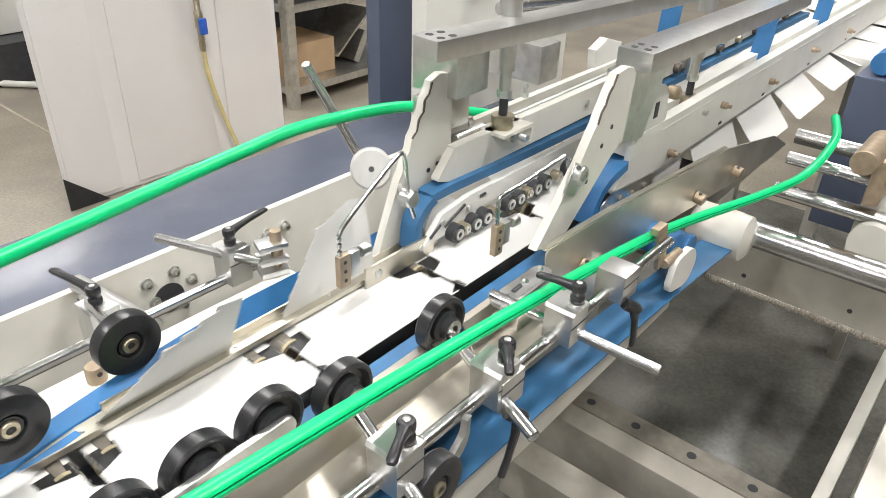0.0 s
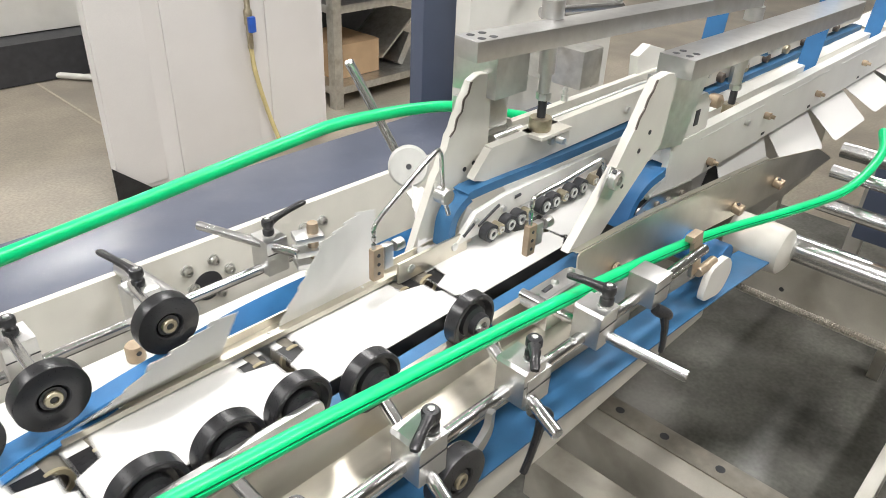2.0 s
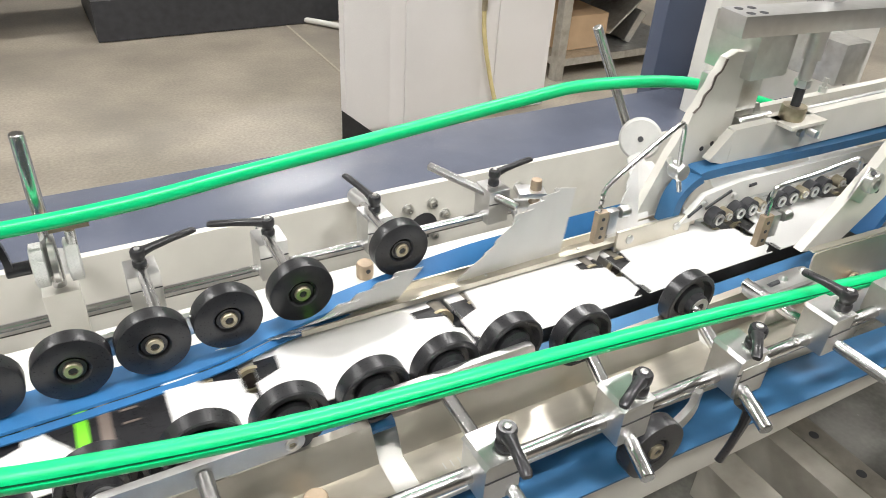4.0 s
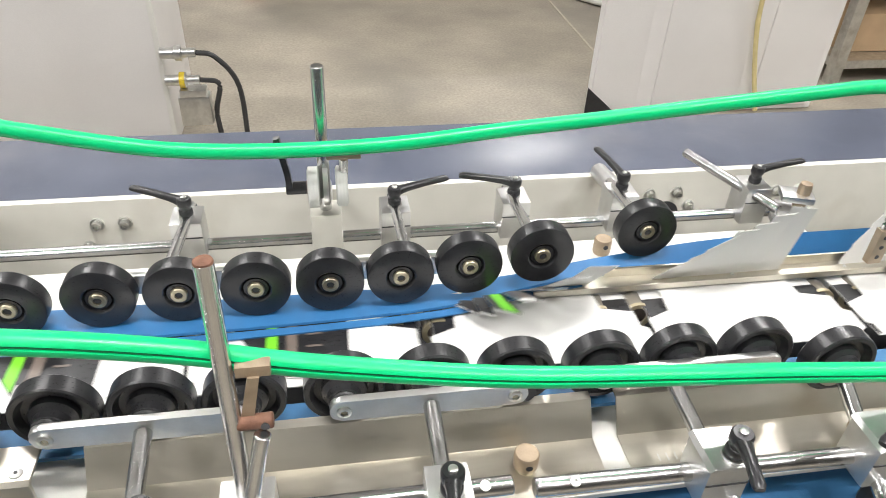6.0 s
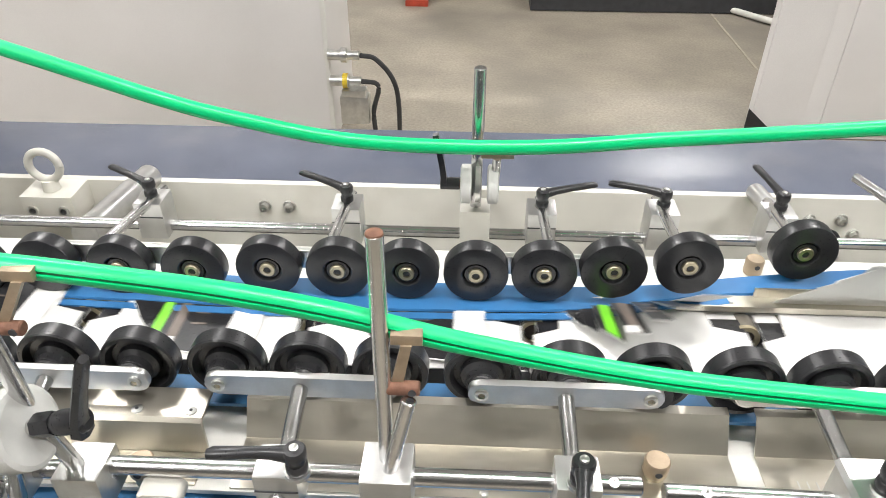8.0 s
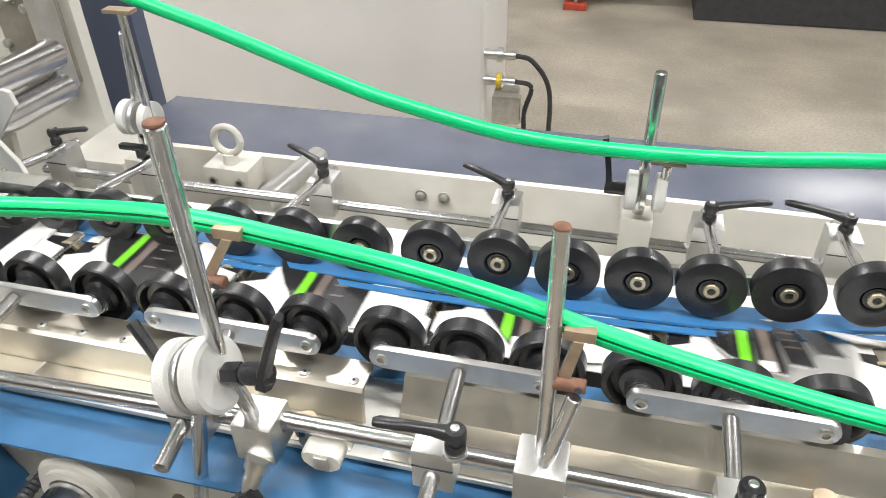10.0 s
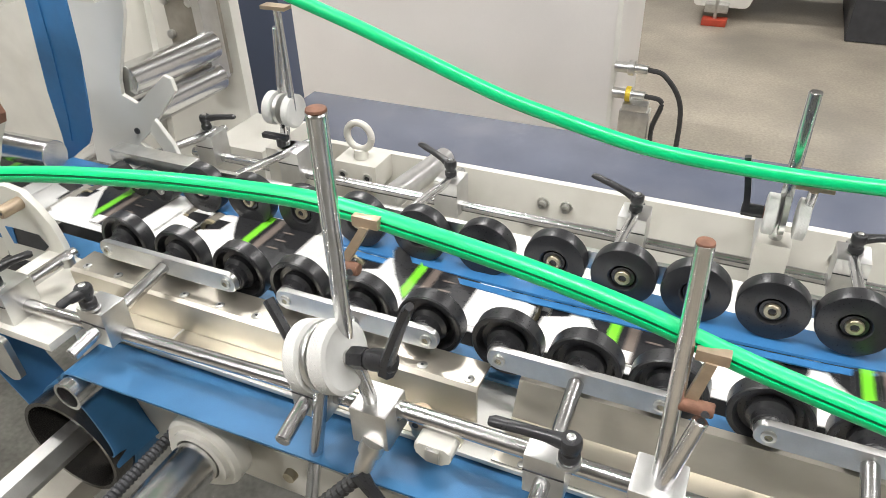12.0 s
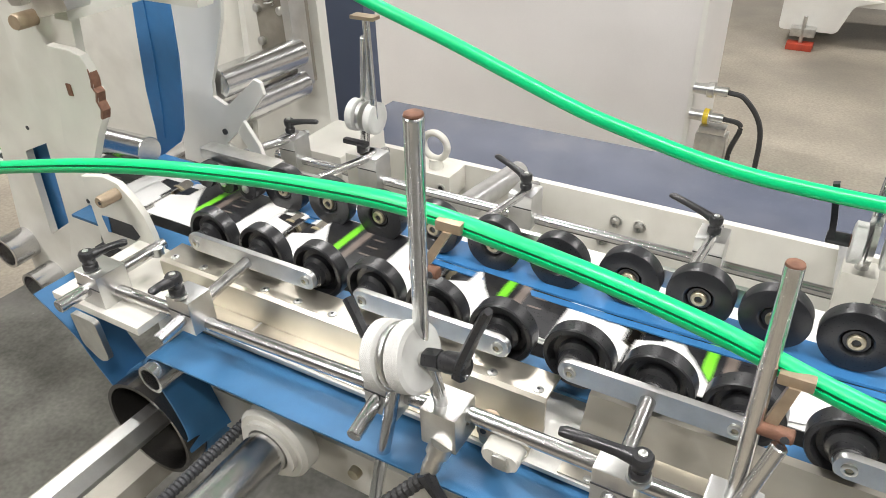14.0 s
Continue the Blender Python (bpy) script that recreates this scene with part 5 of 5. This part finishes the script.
def under_left():
    d = thing("belt_drum", "grey glass-like belt drum with a blue belt over it", "drum")
    part("shell", pipe((-0.915, 0.312, 0.672), (-0.915, 0.47, 0.672), 0.080, 0.074, 44), DRUM, d)
    part("belt_band", pipe((-0.915, 0.345, 0.672), (-0.915, 0.412, 0.672), 0.0835, 0.0802, 44), BLUE_WORN, d, "blue belt wrapped on the drum")
    part("hex_shaft", lathe([(0.022, 0), (0.022, 1)], (-0.925, 0.40, 0.672), (-0.925, -0.55, 0.672), 6), STEEL, d, "bright hexagonal shaft", 20)
    part("belt_run", sweep(spline([(-1.12, 0.362, 0.83), (-1.06, 0.362, 0.79), (-1.035, 0.364, 0.745), (-0.998, 0.366, 0.685)], 5), [(-0.033, -0.0015), (0.033, -0.0015), (0.033, 0.0015), (-0.033, 0.0015)]), BLUE_WORN, d, "blue belt run")
    solid("tube_roller", pipe((-0.842, 0.297, 0.8125), (-0.842, 0.45, 0.8125), 0.0205, 0.016, 28), CHROME, "bright hollow steel roller under the return belt", "roller")
    solid("low_beam", box((-1.10, -0.05, 0.45), (0.13, 0.95, 0.05), 0.006), DIRTY, "worn cream crosswise beam under the belt drum", "machine frame")
    b = thing("bearing_flange", "cream painted bearing flange with a thick steel shaft", "bearing")
    part("flange", lathe([(0.05, 0), (0.055, 0.2), (0.055, 1)], (-0.69, 0.335, 0.735), (-0.69, 0.362, 0.735), 36), BEIGE, b)
    part("inner_ring", pipe((-0.69, 0.328, 0.735), (-0.69, 0.336, 0.735), 0.042, 0.032, 32), BEIGE, b)
    part("shaft", rod((-0.69, 0.40, 0.735), (-0.69, -0.55, 0.735), 0.030, 28), CHROME, b, "thick polished steel shaft")
    for x, z, y0 in ((-0.752, 0.73, 0.36), (-0.52, 0.69, 0.30)):
        t = thing("threaded_rod", "dark threaded adjusting rod", "rod", group="threaded rods")
        n = 110
        prof = []
        for k in range(n):
            prof += [(0.0066, k / n), (0.0084, (k + 0.5) / n)]
        part("thread", lathe(prof, (x, y0, z), (x, y0 - 0.7, z), 12), DARK, t, "", 20)
    for x, y, z in ((-0.775, 0.345, 0.78), (-0.58, 0.345, 0.72), (-0.53, 0.345, 0.70), (-0.46, 0.345, 0.735)):
        solid("plate_screw", lathe([(0.009, 0), (0.008, 1)], (x, 0.366, z), (x, 0.357, z), 12), BRASS, "small brass screw in the beam side", "screw", group="beam screws")
    solid("white_foot", prism(rounded([(-0.388, 0.905), (-0.346, 0.905), (-0.350, 0.883), (-0.382, 0.883)], 0.008), "y", 0.329, 0.350, 0.002), BEIGE, "small cream bracket under the guide bar", "bracket")
    solid("bracket_insert", box((-0.366, 0.3275, 0.895), (0.014, 0.004, 0.016), 0.001), STEEL, "small steel insert in the cream bracket", "bracket")
    solid("low_plate", box((0.12, 0.392, 0.690), (2.2, 0.02, 0.075), 0.002), BEIGE, "beige lower machine plate", "machine frame")


# ---- under the forming section ----
def under_right():
    b = thing("bearing_housing", "grey bearing housing with a thick polished shaft", "bearing")
    part("housing", lathe([(0.035, 0), (0.05, 0.08), (0.052, 0.3), (0.052, 1)], (1.47, 0.325, 0.72), (1.47, 0.45, 0.72), 32), BEIGE, b)
    part("shaft", rod((1.505, 0.40, 0.72), (1.515, -0.45, 0.72), 0.029, 28), CHROME, b, "thick polished steel shaft")
    for x, z, r, a in ((1.70, 0.752, 0.018, 0.36), (1.735, 0.82, 0.015, 0.36), (1.95, 0.80, 0.02, 0.4)):
        solid("cross_tube", rod((x, a, z), (x, -0.2, z), r, 24), CHROME, "polished steel cross tube", "tube", group="cross tubes right")
    t = thing("threaded_rod", "bright threaded adjusting rod across the open bay", "rod", group="threaded rods")
    n = 150
    prof = []
    for k in range(n):
        prof += [(0.0058, k / n), (0.0075, (k + 0.5) / n)]
    part("thread", lathe(prof, (1.338, 0.42, 0.68), (1.338, -0.3, 0.68), 10), GRIME, t, "", 20)
    # Stained floor sheet; its dark base colour also carries the shade under the machine.
    solid("bay_floor", box((0.4, 0.18, 0.003), (5.8, 1.86, 0.006)), material("oily_floor", (0.128, 0.127, 0.113), 0.24, vary=0.4, scale=5, grain=80, bump=0.05, dirt=0.55, dirt_colour=(0.24, 0.23, 0.215), speck=0.15), "oily stained floor under the machine, darkened for the shade there", "floor", kind="structure")
    e = thing("bay_end_plate", "stained cream end plate behind the thick shaft", "machine frame")
    part("plate", box((1.662, 0.307, 0.575), (0.02, 0.794, 0.19), 0.003), DIRTY, e)
    for y, z in ((0.36, 0.53), (0.12, 0.54), (0.0, 0.60)):
        part("bolt_hole", lathe([(0.006, 0), (0.006, 1)], (1.653, y, z), (1.6515, y, z), 10), DARK, e)
    c = thing("cross_member", "rusty drilled steel cross member near the floor", "machine frame")
    part("web", box((1.395, 0.36, 0.150), (0.07, 0.66, 0.008), 0.001), GRIME, c, "brown grimy drilled angle")
    part("flange", box((1.325, 0.36, 0.075), (0.07, 0.66, 0.15), 0.003), DIRTY, c)
    for y in (0.15, 0.3, 0.45, 0.58):
        part("hole", lathe([(0.012, 0), (0.012, 1)], (1.395, y, 0.1535), (1.395, y, 0.1545), 14), DARK, c)
    solid("cross_member", box((1.15, 0.35, 0.067), (0.09, 0.62, 0.126), 0.003), DIRTY, "cream painted cross member near the floor", "machine frame")
    solid("side_rail", box((1.8, 0.02, 0.135), (1.1, 0.03, 0.26), 0.003), BEIGE, "cream painted side rail of the bay", "machine frame")
    n = thing("control_side", "worn cream machine side with a bronze roller", "machine frame")
    part("panel", box((2.02, 0.10, 0.70), (0.58, 0.17, 0.22), 0.012), BEIGE, n)
    part("leg", box((2.28, 0.165, 0.297), (0.04, 0.035, 0.589), 0.004), DIRTY, n)
    part("cap", lathe([(0.04, 0), (0.045, 0.2), (0.045, 1)], (1.66, 0.13, 0.72), (1.63, 0.13, 0.72), 24), BEIGE, n)
    part("roller", rod((1.60, 0.19, 0.90), (1.76, 0.19, 0.90), 0.026, 24), BRONZE, n)
    part("roller_arm", box((1.70, 0.16, 0.845), (0.10, 0.03, 0.10), 0.004), BRONZE, n)
    v = thing("navy_housing", "dark navy machine housing beside the blanks", "machine")
    part("body", box((2.55, 0.29, 0.70), (0.75, 0.12, 0.44), 0.006), SLATE_PANEL, v)
    part("roller", rod((2.20, 0.30, 0.955), (2.30, 0.30, 0.955), 0.03, 24), BLUE, v, "blue belt roller")
    for a, b, z, n, lab in ((2.6, 5.1, 0.866, "feed_table", "long pale feed table under the carton blanks"), (-3.25, -2.2, 0.838, "delivery_table", "long pale delivery table for the folded cartons")):
        tb = thing(n, lab, "table")
        part("tabletop", box(((a + b) / 2, 0.60, z - 0.03), (b - a, 0.42, 0.06), 0.004), PALE, tb)
        for x in (a + 0.2, b - 0.4 if a > 0 else b - 0.7):
            for y in (0.44, 0.76):
                part("leg", box((x, y, (z - 0.06) / 2), (0.05, 0.05, z - 0.06), 0.003), BEIGE, tb)
    solid("near_housing", box((1.42, -0.16, 0.193), (0.30, 0.26, 0.374), 0.006), BEIGE, "cream painted housing top beside the bay", "machine frame")
    solid("far_rail", box((1.9, 0.72, 0.55), (2.2, 0.03, 0.5), 0.004), BEIGE, "cream lower side frame behind the bay", "machine frame")


# ---- background ----
def background():
    a = thing("switch_cabinet", "tall off-white electrical cabinet standing on the floor", "cabinet")
    part("body", box((-1.51, 3.05, 0.95), (1.62, 0.5, 1.9), 0.008), CABINET, a)
    part("side_edge", box((-0.712, 2.796, 0.95), (0.02, 0.012, 1.88), 0.002), PALE, a)
    b = thing("switch_cabinet", "tall white ribbed cabinet with a black triangular foot", "cabinet")
    part("body", prism([(1.09, 2.90), (2.24, 2.90), (2.24, 3.40), (1.33, 3.40)], "z", 0.0, 1.9, 0.01), CABINET, b)
    for x, w in ((1.22, 0.22), (1.62, 0.42), (2.06, 0.3)):
        part("panel_rib", box((x, 2.897, 0.95), (w, 0.012, 1.84), 0.004), CABINET, b)
    part("foot", prism([(1.087, 0.0), (1.087, 0.15), (1.26, 0.0)], "y", 2.884, 2.8895), BLACK, b, "black triangular foot")
    v = thing("air_valve", "brass air valve with a blue handle and yellowed hose", "valve")
    part("body", lathe([(0.014, 0), (0.014, 0.25), (0.019, 0.27), (0.019, 0.42), (0.013, 0.44), (0.013, 0.7), (0.021, 0.72), (0.021, 0.85), (0.012, 1)], (1.80, 2.86, 0.55), (1.80, 2.86, 0.95), 14), BRASS, v)
    part("handle", box((1.80, 2.835, 0.66), (0.035, 0.02, 0.07), 0.008), VALVE_BLUE, v, "blue valve handle")
    part("hose", sweep(spline([(1.80, 2.86, 0.55), (1.82, 2.87, 0.42), (1.87, 2.87, 0.22), (1.93, 2.86, 0.02)], 6), circle(0.011, 8)), HOSE, v, "yellowed clear hose")
    c = thing("cable_fittings", "metal cable glands and grey connector blocks with black cables", "connector")
    for x, z in ((-0.66, 0.40), (-0.655, 0.29)):
        part("gland", lathe([(0.022, 0), (0.022, 0.4), (0.03, 0.42), (0.03, 0.6), (0.018, 0.62), (0.018, 1)], (-0.70, 2.76, z), (-0.57, 2.76, z), 16), STEEL, c)
    part("yellow_ring", lathe([(0.031, 0), (0.031, 1)], (-0.645, 2.76, 0.29), (-0.625, 2.76, 0.29), 16), YELLOW, c)
    part("connector", box((-0.60, 2.76, 0.17), (0.12, 0.07, 0.12), 0.006), STEEL, c)
    part("connector_cap", box((-0.60, 2.755, 0.245), (0.10, 0.06, 0.03), 0.004), STEEL, c)
    for z, reach in ((0.40, 0.145), (0.29, 0.045)):
        part("cable", sweep(spline([(-0.57, 2.76, z), (-0.50, 2.76, z - 0.02), (-0.57 + reach, 2.76, z - 0.14), (-0.56 + reach, 2.75, 0.008)], 8), circle(0.0105, 8)), CABLE, c)
    m = thing("rear_machine", "long pale green-white machine in the aisle behind, on red feet", "machine")
    part("body", box((1.6, 5.3, 0.85), (4.5, 0.8, 1.2), 0.02), PALE, m)
    part("end_leg", prism(rounded([(-0.65, 0.30), (-0.65, 0.09), (-0.32, 0.09), (-0.26, 0.26), (-0.1, 0.30)], 0.03), "y", 4.88, 5.6), PALE, m)
    part("bracket", box((-0.50, 4.83, 0.10), (0.14, 0.08, 0.05), 0.006), STEEL, m)
    part("stud", rod((-0.50, 4.80, 0.03), (-0.50, 4.80, 0.20), 0.012), STEEL, m)
    part("foot", box((-0.50, 4.80, 0.02), (0.15, 0.09, 0.04), 0.006), RED, m, "red levelling foot")
    # Solid near-black block stands in for the shade beneath the rear machine.
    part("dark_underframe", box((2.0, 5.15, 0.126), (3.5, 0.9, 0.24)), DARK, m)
    part("rear_foot", box((2.9, 4.95, 0.02), (0.15, 0.09, 0.04), 0.006), RED, m, "red levelling foot")
    solid("floor_pipe", sweep(spline([(1.42, 4.86, 0.03), (1.53, 4.74, 0.025), (1.64, 4.60, 0.025), (1.76, 4.46, 0.025), (2.05, 4.2, 0.025), (2.4, 3.95, 0.025)], 8), circle(0.019, 10)), PALE, "white flexible pipe lying on the floor", "pipe")
    solid("slate_column", box((-1.49, 1.425, 0.75), (0.42, 0.05, 1.5), 0.004), SLATE_PANEL, "slate blue sheet metal machine column", "machine column")
    solid("slate_column", box((1.545, 1.425, 0.8), (0.20, 0.05, 1.6), 0.004), SLATE_PANEL, "slate blue sheet metal machine column", "machine column")
    k = thing("feeder_cabinet", "cream machine cabinet with a small bolt hole", "machine")
    part("body", box((1.76, 1.225, 0.95), (0.70, 0.05, 1.3), 0.006), PALE, k)
    part("bolt_hole", lathe([(0.008, 0), (0.008, 1)], (2.03, 1.199, 0.75), (2.03, 1.202, 0.75), 10), DARK, k)
    solid("steel_box", box((1.64, 1.085, 0.93), (0.09, 0.235, 0.10), 0.004), STEEL, "worn bare steel box behind the beams", "box")
    solid("bracket_plate", prism([(1.374, 1.068), (1.418, 1.085), (1.487, 1.065), (1.47, 1.0), (1.448, 0.975), (1.388, 0.985)], "y", 0.70, 0.72, 0.001), PALE, "pale notched bracket plate", "bracket")
    ur = solid("upper_rod", rod((1.30, 0.9, 1.13), (1.62, 0.9, 1.10), 0.013), CHROME, "polished steel rod above the beams", "rod")
    part("rod_bracket", box((1.60, 1.05, 1.102), (0.035, 0.31, 0.035), 0.003), STEEL, ur)
    r = thing("storage_rack", "steel storage rack with scrap sheets and cardboard", "rack")
    for x in (2.55, 3.55):
        for y in (3.2, 3.9):
            part("post", box((x, y, 0.95), (0.06, 0.06, 1.9), 0.004), STEEL, r)
    for z in (0.10, 0.56, 1.15):
        part("shelf", box((3.05, 3.55, z), (1.03, 0.73, 0.045), 0.004), STEEL, r)
    # Near-black panel added for the deep shade behind the shelves.
    part("back_panel", box((3.05, 3.95, 0.6), (1.0, 0.02, 1.1)), DARK, r)
    x = thing("cardboard_box", "open brown cardboard box on the rack", "box")
    part("box", box((2.80, 3.5, 0.225), (0.34, 0.4, 0.2), 0.004), CARDBOARD, x)
    s = thing("scrap_tray", "slotted grey steel tray leaning on the rack shelf", "tray")
    part("tray", box((3.12, 3.45, 0.32), (0.42, 0.30, 0.015), 0.003, Euler((0, radians(-32), radians(10))).to_matrix()), STEEL, s)
    part("post", rod((2.90, 3.35, 0.125), (2.98, 3.4, 0.30), 0.025), STEEL, s)
    part("brace", box((3.20, 3.4, 0.22), (0.05, 0.2, 0.2), 0.003, Euler((0, radians(30), 0)).to_matrix()), STEEL, s)


forming_blades()
wire_hooks()
pressing_beams()
upper_channels()
guide_strip()
bed_rollers()
near_right_clamps()
knobs_and_brackets()
small_hardware()
left_frames()
under_left()
under_right()
background()


# ---- moving cartons ----
PITCH, BELT_Z, HINGE_Y = 0.2637, 0.8745, 0.655
PHASES = [(0.0, 23.108), (5.0, 0.008), (6.5, -6.922), (9.5, -20.608), (11.0, -27.461), (12.5, -34.207), (14.0, -40.857)]
FEED_X, STACK_X = 4.6, -2.7
FLAP_CUTS = (-0.055, -0.045, -0.028, -0.014, 0.009, 0.034, 0.058, 0.084, 0.120)
SIDE_CUTS = (-0.082, 0.165)


def phase(t):
    for (a, p), (b, q) in zip(PHASES, PHASES[1:]):
        if t <= b:
            return p + (q - p) * (t - a) / (b - a)
    return PHASES[-1][1]


def carton():
    c = thing("carton", "white carton blank with black and green print riding on the belts", "carton", group="cartons on the belt")
    # the green stripe stands at x = 0; the carton runs towards -x
    base = [(-0.078, 0.526), (-0.078, 0.545), (-0.086, 0.55), (-0.086, 0.585), (-0.056, 0.597), (-0.050, 0.655), (0.122, 0.655), (0.126, 0.61), (0.163, 0.600), (0.163, 0.575), (0.172, 0.57), (0.172, 0.54), (0.155, 0.53), (0.155, 0.526)]
    part("panel", prism(base, "z", 0.0, 0.0008), CARTON, c, "white inner side")
    # the far flap in narrow strips across, so that it can twist on its way through the folding guide
    for a, b in zip(FLAP_CUTS, FLAP_CUTS[1:]):
        strip = part("flap_strip", prism([(a, 0.0), (b + 0.0006, 0.0), (b + 0.0006, flap_top(b)), (a, flap_top(a))], "z", 0.0, 0.0006), CARTON, c, "white folding flap, printed black outside")
        strip.location = (0, HINGE_Y, 0.0012)
        if a >= 0.08:
            continue
        part("print_face", prism([(a, 0.002), (b + 0.0006, 0.002), (b + 0.0006, flap_top(b) - 0.002), (a, flap_top(a) - 0.002)], "z", -0.0005, -0.0001), PRINT, strip, "black printed face")
        if a < 0 < b:
            part("stripe", prism([(-0.006, 0.004), (0.006, 0.004), (0.006, 0.106), (-0.006, 0.088)], "z", -0.0009, -0.0005), PRINT_GREEN, strip, "green printed stripe")
        if a < 0.02 < b:
            part("band", prism([(0.016, 0.004), (0.028, 0.004), (0.028, 0.117), (0.016, 0.117)], "z", -0.0009, -0.0005), PRINT_GREY, strip, "brown-grey printed band")
            part("label_patch", prism([(0.0095, 0.096), (0.026, 0.096), (0.026, 0.116), (0.0095, 0.116)], "z", -0.0013, -0.0009), CARTON, strip, "small white printed patch")
        if a < 0.045 < b:
            for k in range(3):
                part("print_bar", prism([(0.038, 0.03 + k * 0.02), (0.055, 0.03 + k * 0.02), (0.055, 0.033 + k * 0.02), (0.038, 0.033 + k * 0.02)], "z", -0.0009, -0.0005), PRINT_GREY, strip)
    # the near flap in one piece
    for a, b in zip(SIDE_CUTS, SIDE_CUTS[1:]):
        strip = part("side_strip", prism([(a, 0.0), (b + 0.0006, 0.0), (b + 0.0006, -0.112), (b - 0.006, -0.12), (a + 0.012, -0.12), (a, -0.112)], "z", 0.0, 0.0006), CARTON, c, "white side flap")
        strip.location = (0, 0.526, 0.0)
        part("side_print", prism([(a + 0.0005, -0.002), (b, -0.002), (b, -0.103), (a + 0.0005, -0.098)], "z", -0.0005, -0.0001), PRINT, strip, "black printed face")
    return c


def flap_top(x):
    """The far flap's free edge: slanted and notched at its leading end."""
    rows = ((-0.055, 0.014), (-0.045, 0.036), (-0.028, 0.064), (-0.014, 0.082), (0.009, 0.116), (0.09, 0.126), (0.12, 0.118))
    for (a, p), (b, q) in zip(rows, rows[1:]):
        if x <= b:
            return p + (q - p) * (x - a) / (b - a)
    return rows[-1][1]


def fold(x):
    """The far flap's angle: flat upstream, laid over by the guide."""
    rows = [(-9, 179), (-0.03, 179), (0.03, 173), (0.08, 160), (0.12, 147), (0.16, 138), (0.20, 131), (0.25, 126), (0.32, 121), (0.40, 114), (0.48, 101), (0.58, 90), (0.68, 78), (0.78, 30), (0.88, 3), (1.0, 0), (9, 0)]
    for (a, p), (b, q) in zip(rows, rows[1:]):
        if x <= b:
            return p + (q - p) * (x - a) / (b - a)
    return 0


def tuck(x):
    """The near flap's angle: out flat upstream, folded down under the panel further on."""
    rows = [(-9, 178), (1.08, 178), (1.25, 110), (1.5, 74), (1.9, 48), (2.4, 26), (3.0, 4), (3.2, 0), (9, 0)]
    for (a, p), (b, q) in zip(rows, rows[1:]):
        if x <= b:
            return p + (q - p) * (x - a) / (b - a)
    return 0


FIRST = carton()
N_FIRST = -28
COUNT = 90
CARTONS = [FIRST] + [copy_thing(FIRST, pose(0, 0, 0)) for k in range(COUNT - 1)]


def motions():
    for k, c in enumerate(CARTONS):
        n = N_FIRST + k
        body = []
        strips = sorted((o for o in c.children if o.name.startswith("flap_strip")), key=lambda o: o.name)
        sides = sorted((o for o in c.children if o.name.startswith("side_strip")), key=lambda o: o.name)
        turns = [(o, HINGE_Y, 0.0012, fold, (a + b) / 2, -0.2, 1.2, []) for o, a, b in zip(strips, FLAP_CUTS, FLAP_CUTS[1:])]
        turns += [(o, 0.526, 0.0, tuck, (a + b) / 2, 0.8, 3.4, []) for o, a, b in zip(sides, SIDE_CUTS, SIDE_CUTS[1:])]
        for i in range(141):
            t = i * 0.1
            x = PITCH * (phase(t) + n)
            z, lane = BELT_Z, x
            if x > FEED_X:
                lane, z = FEED_X, BELT_Z + 0.002 * (x - FEED_X) / PITCH
            elif x < STACK_X:
                lane, z = STACK_X, BELT_Z - 0.03 + 0.002 * min(60, k)
            edge = body and (body[-1][1].translation - Vector((lane, 0, z))).length > 1e-5
            if i in (0, 140) or (edge and (i % 5 == 0 or -1.6 < x < FEED_X + 0.3)):
                body.append((t, pose(lane, 0, z)))
            for o, hy, hz, angle, mid, low, high, rows in turns:
                if i in (0, 140) or low < x < high:
                    rows.append((t, pose(0, hy, hz, angle(lane + mid))))
        walk(c, body)
        for o, hy, hz, angle, mid, low, high, rows in turns:
            walk(o, rows)


motions()
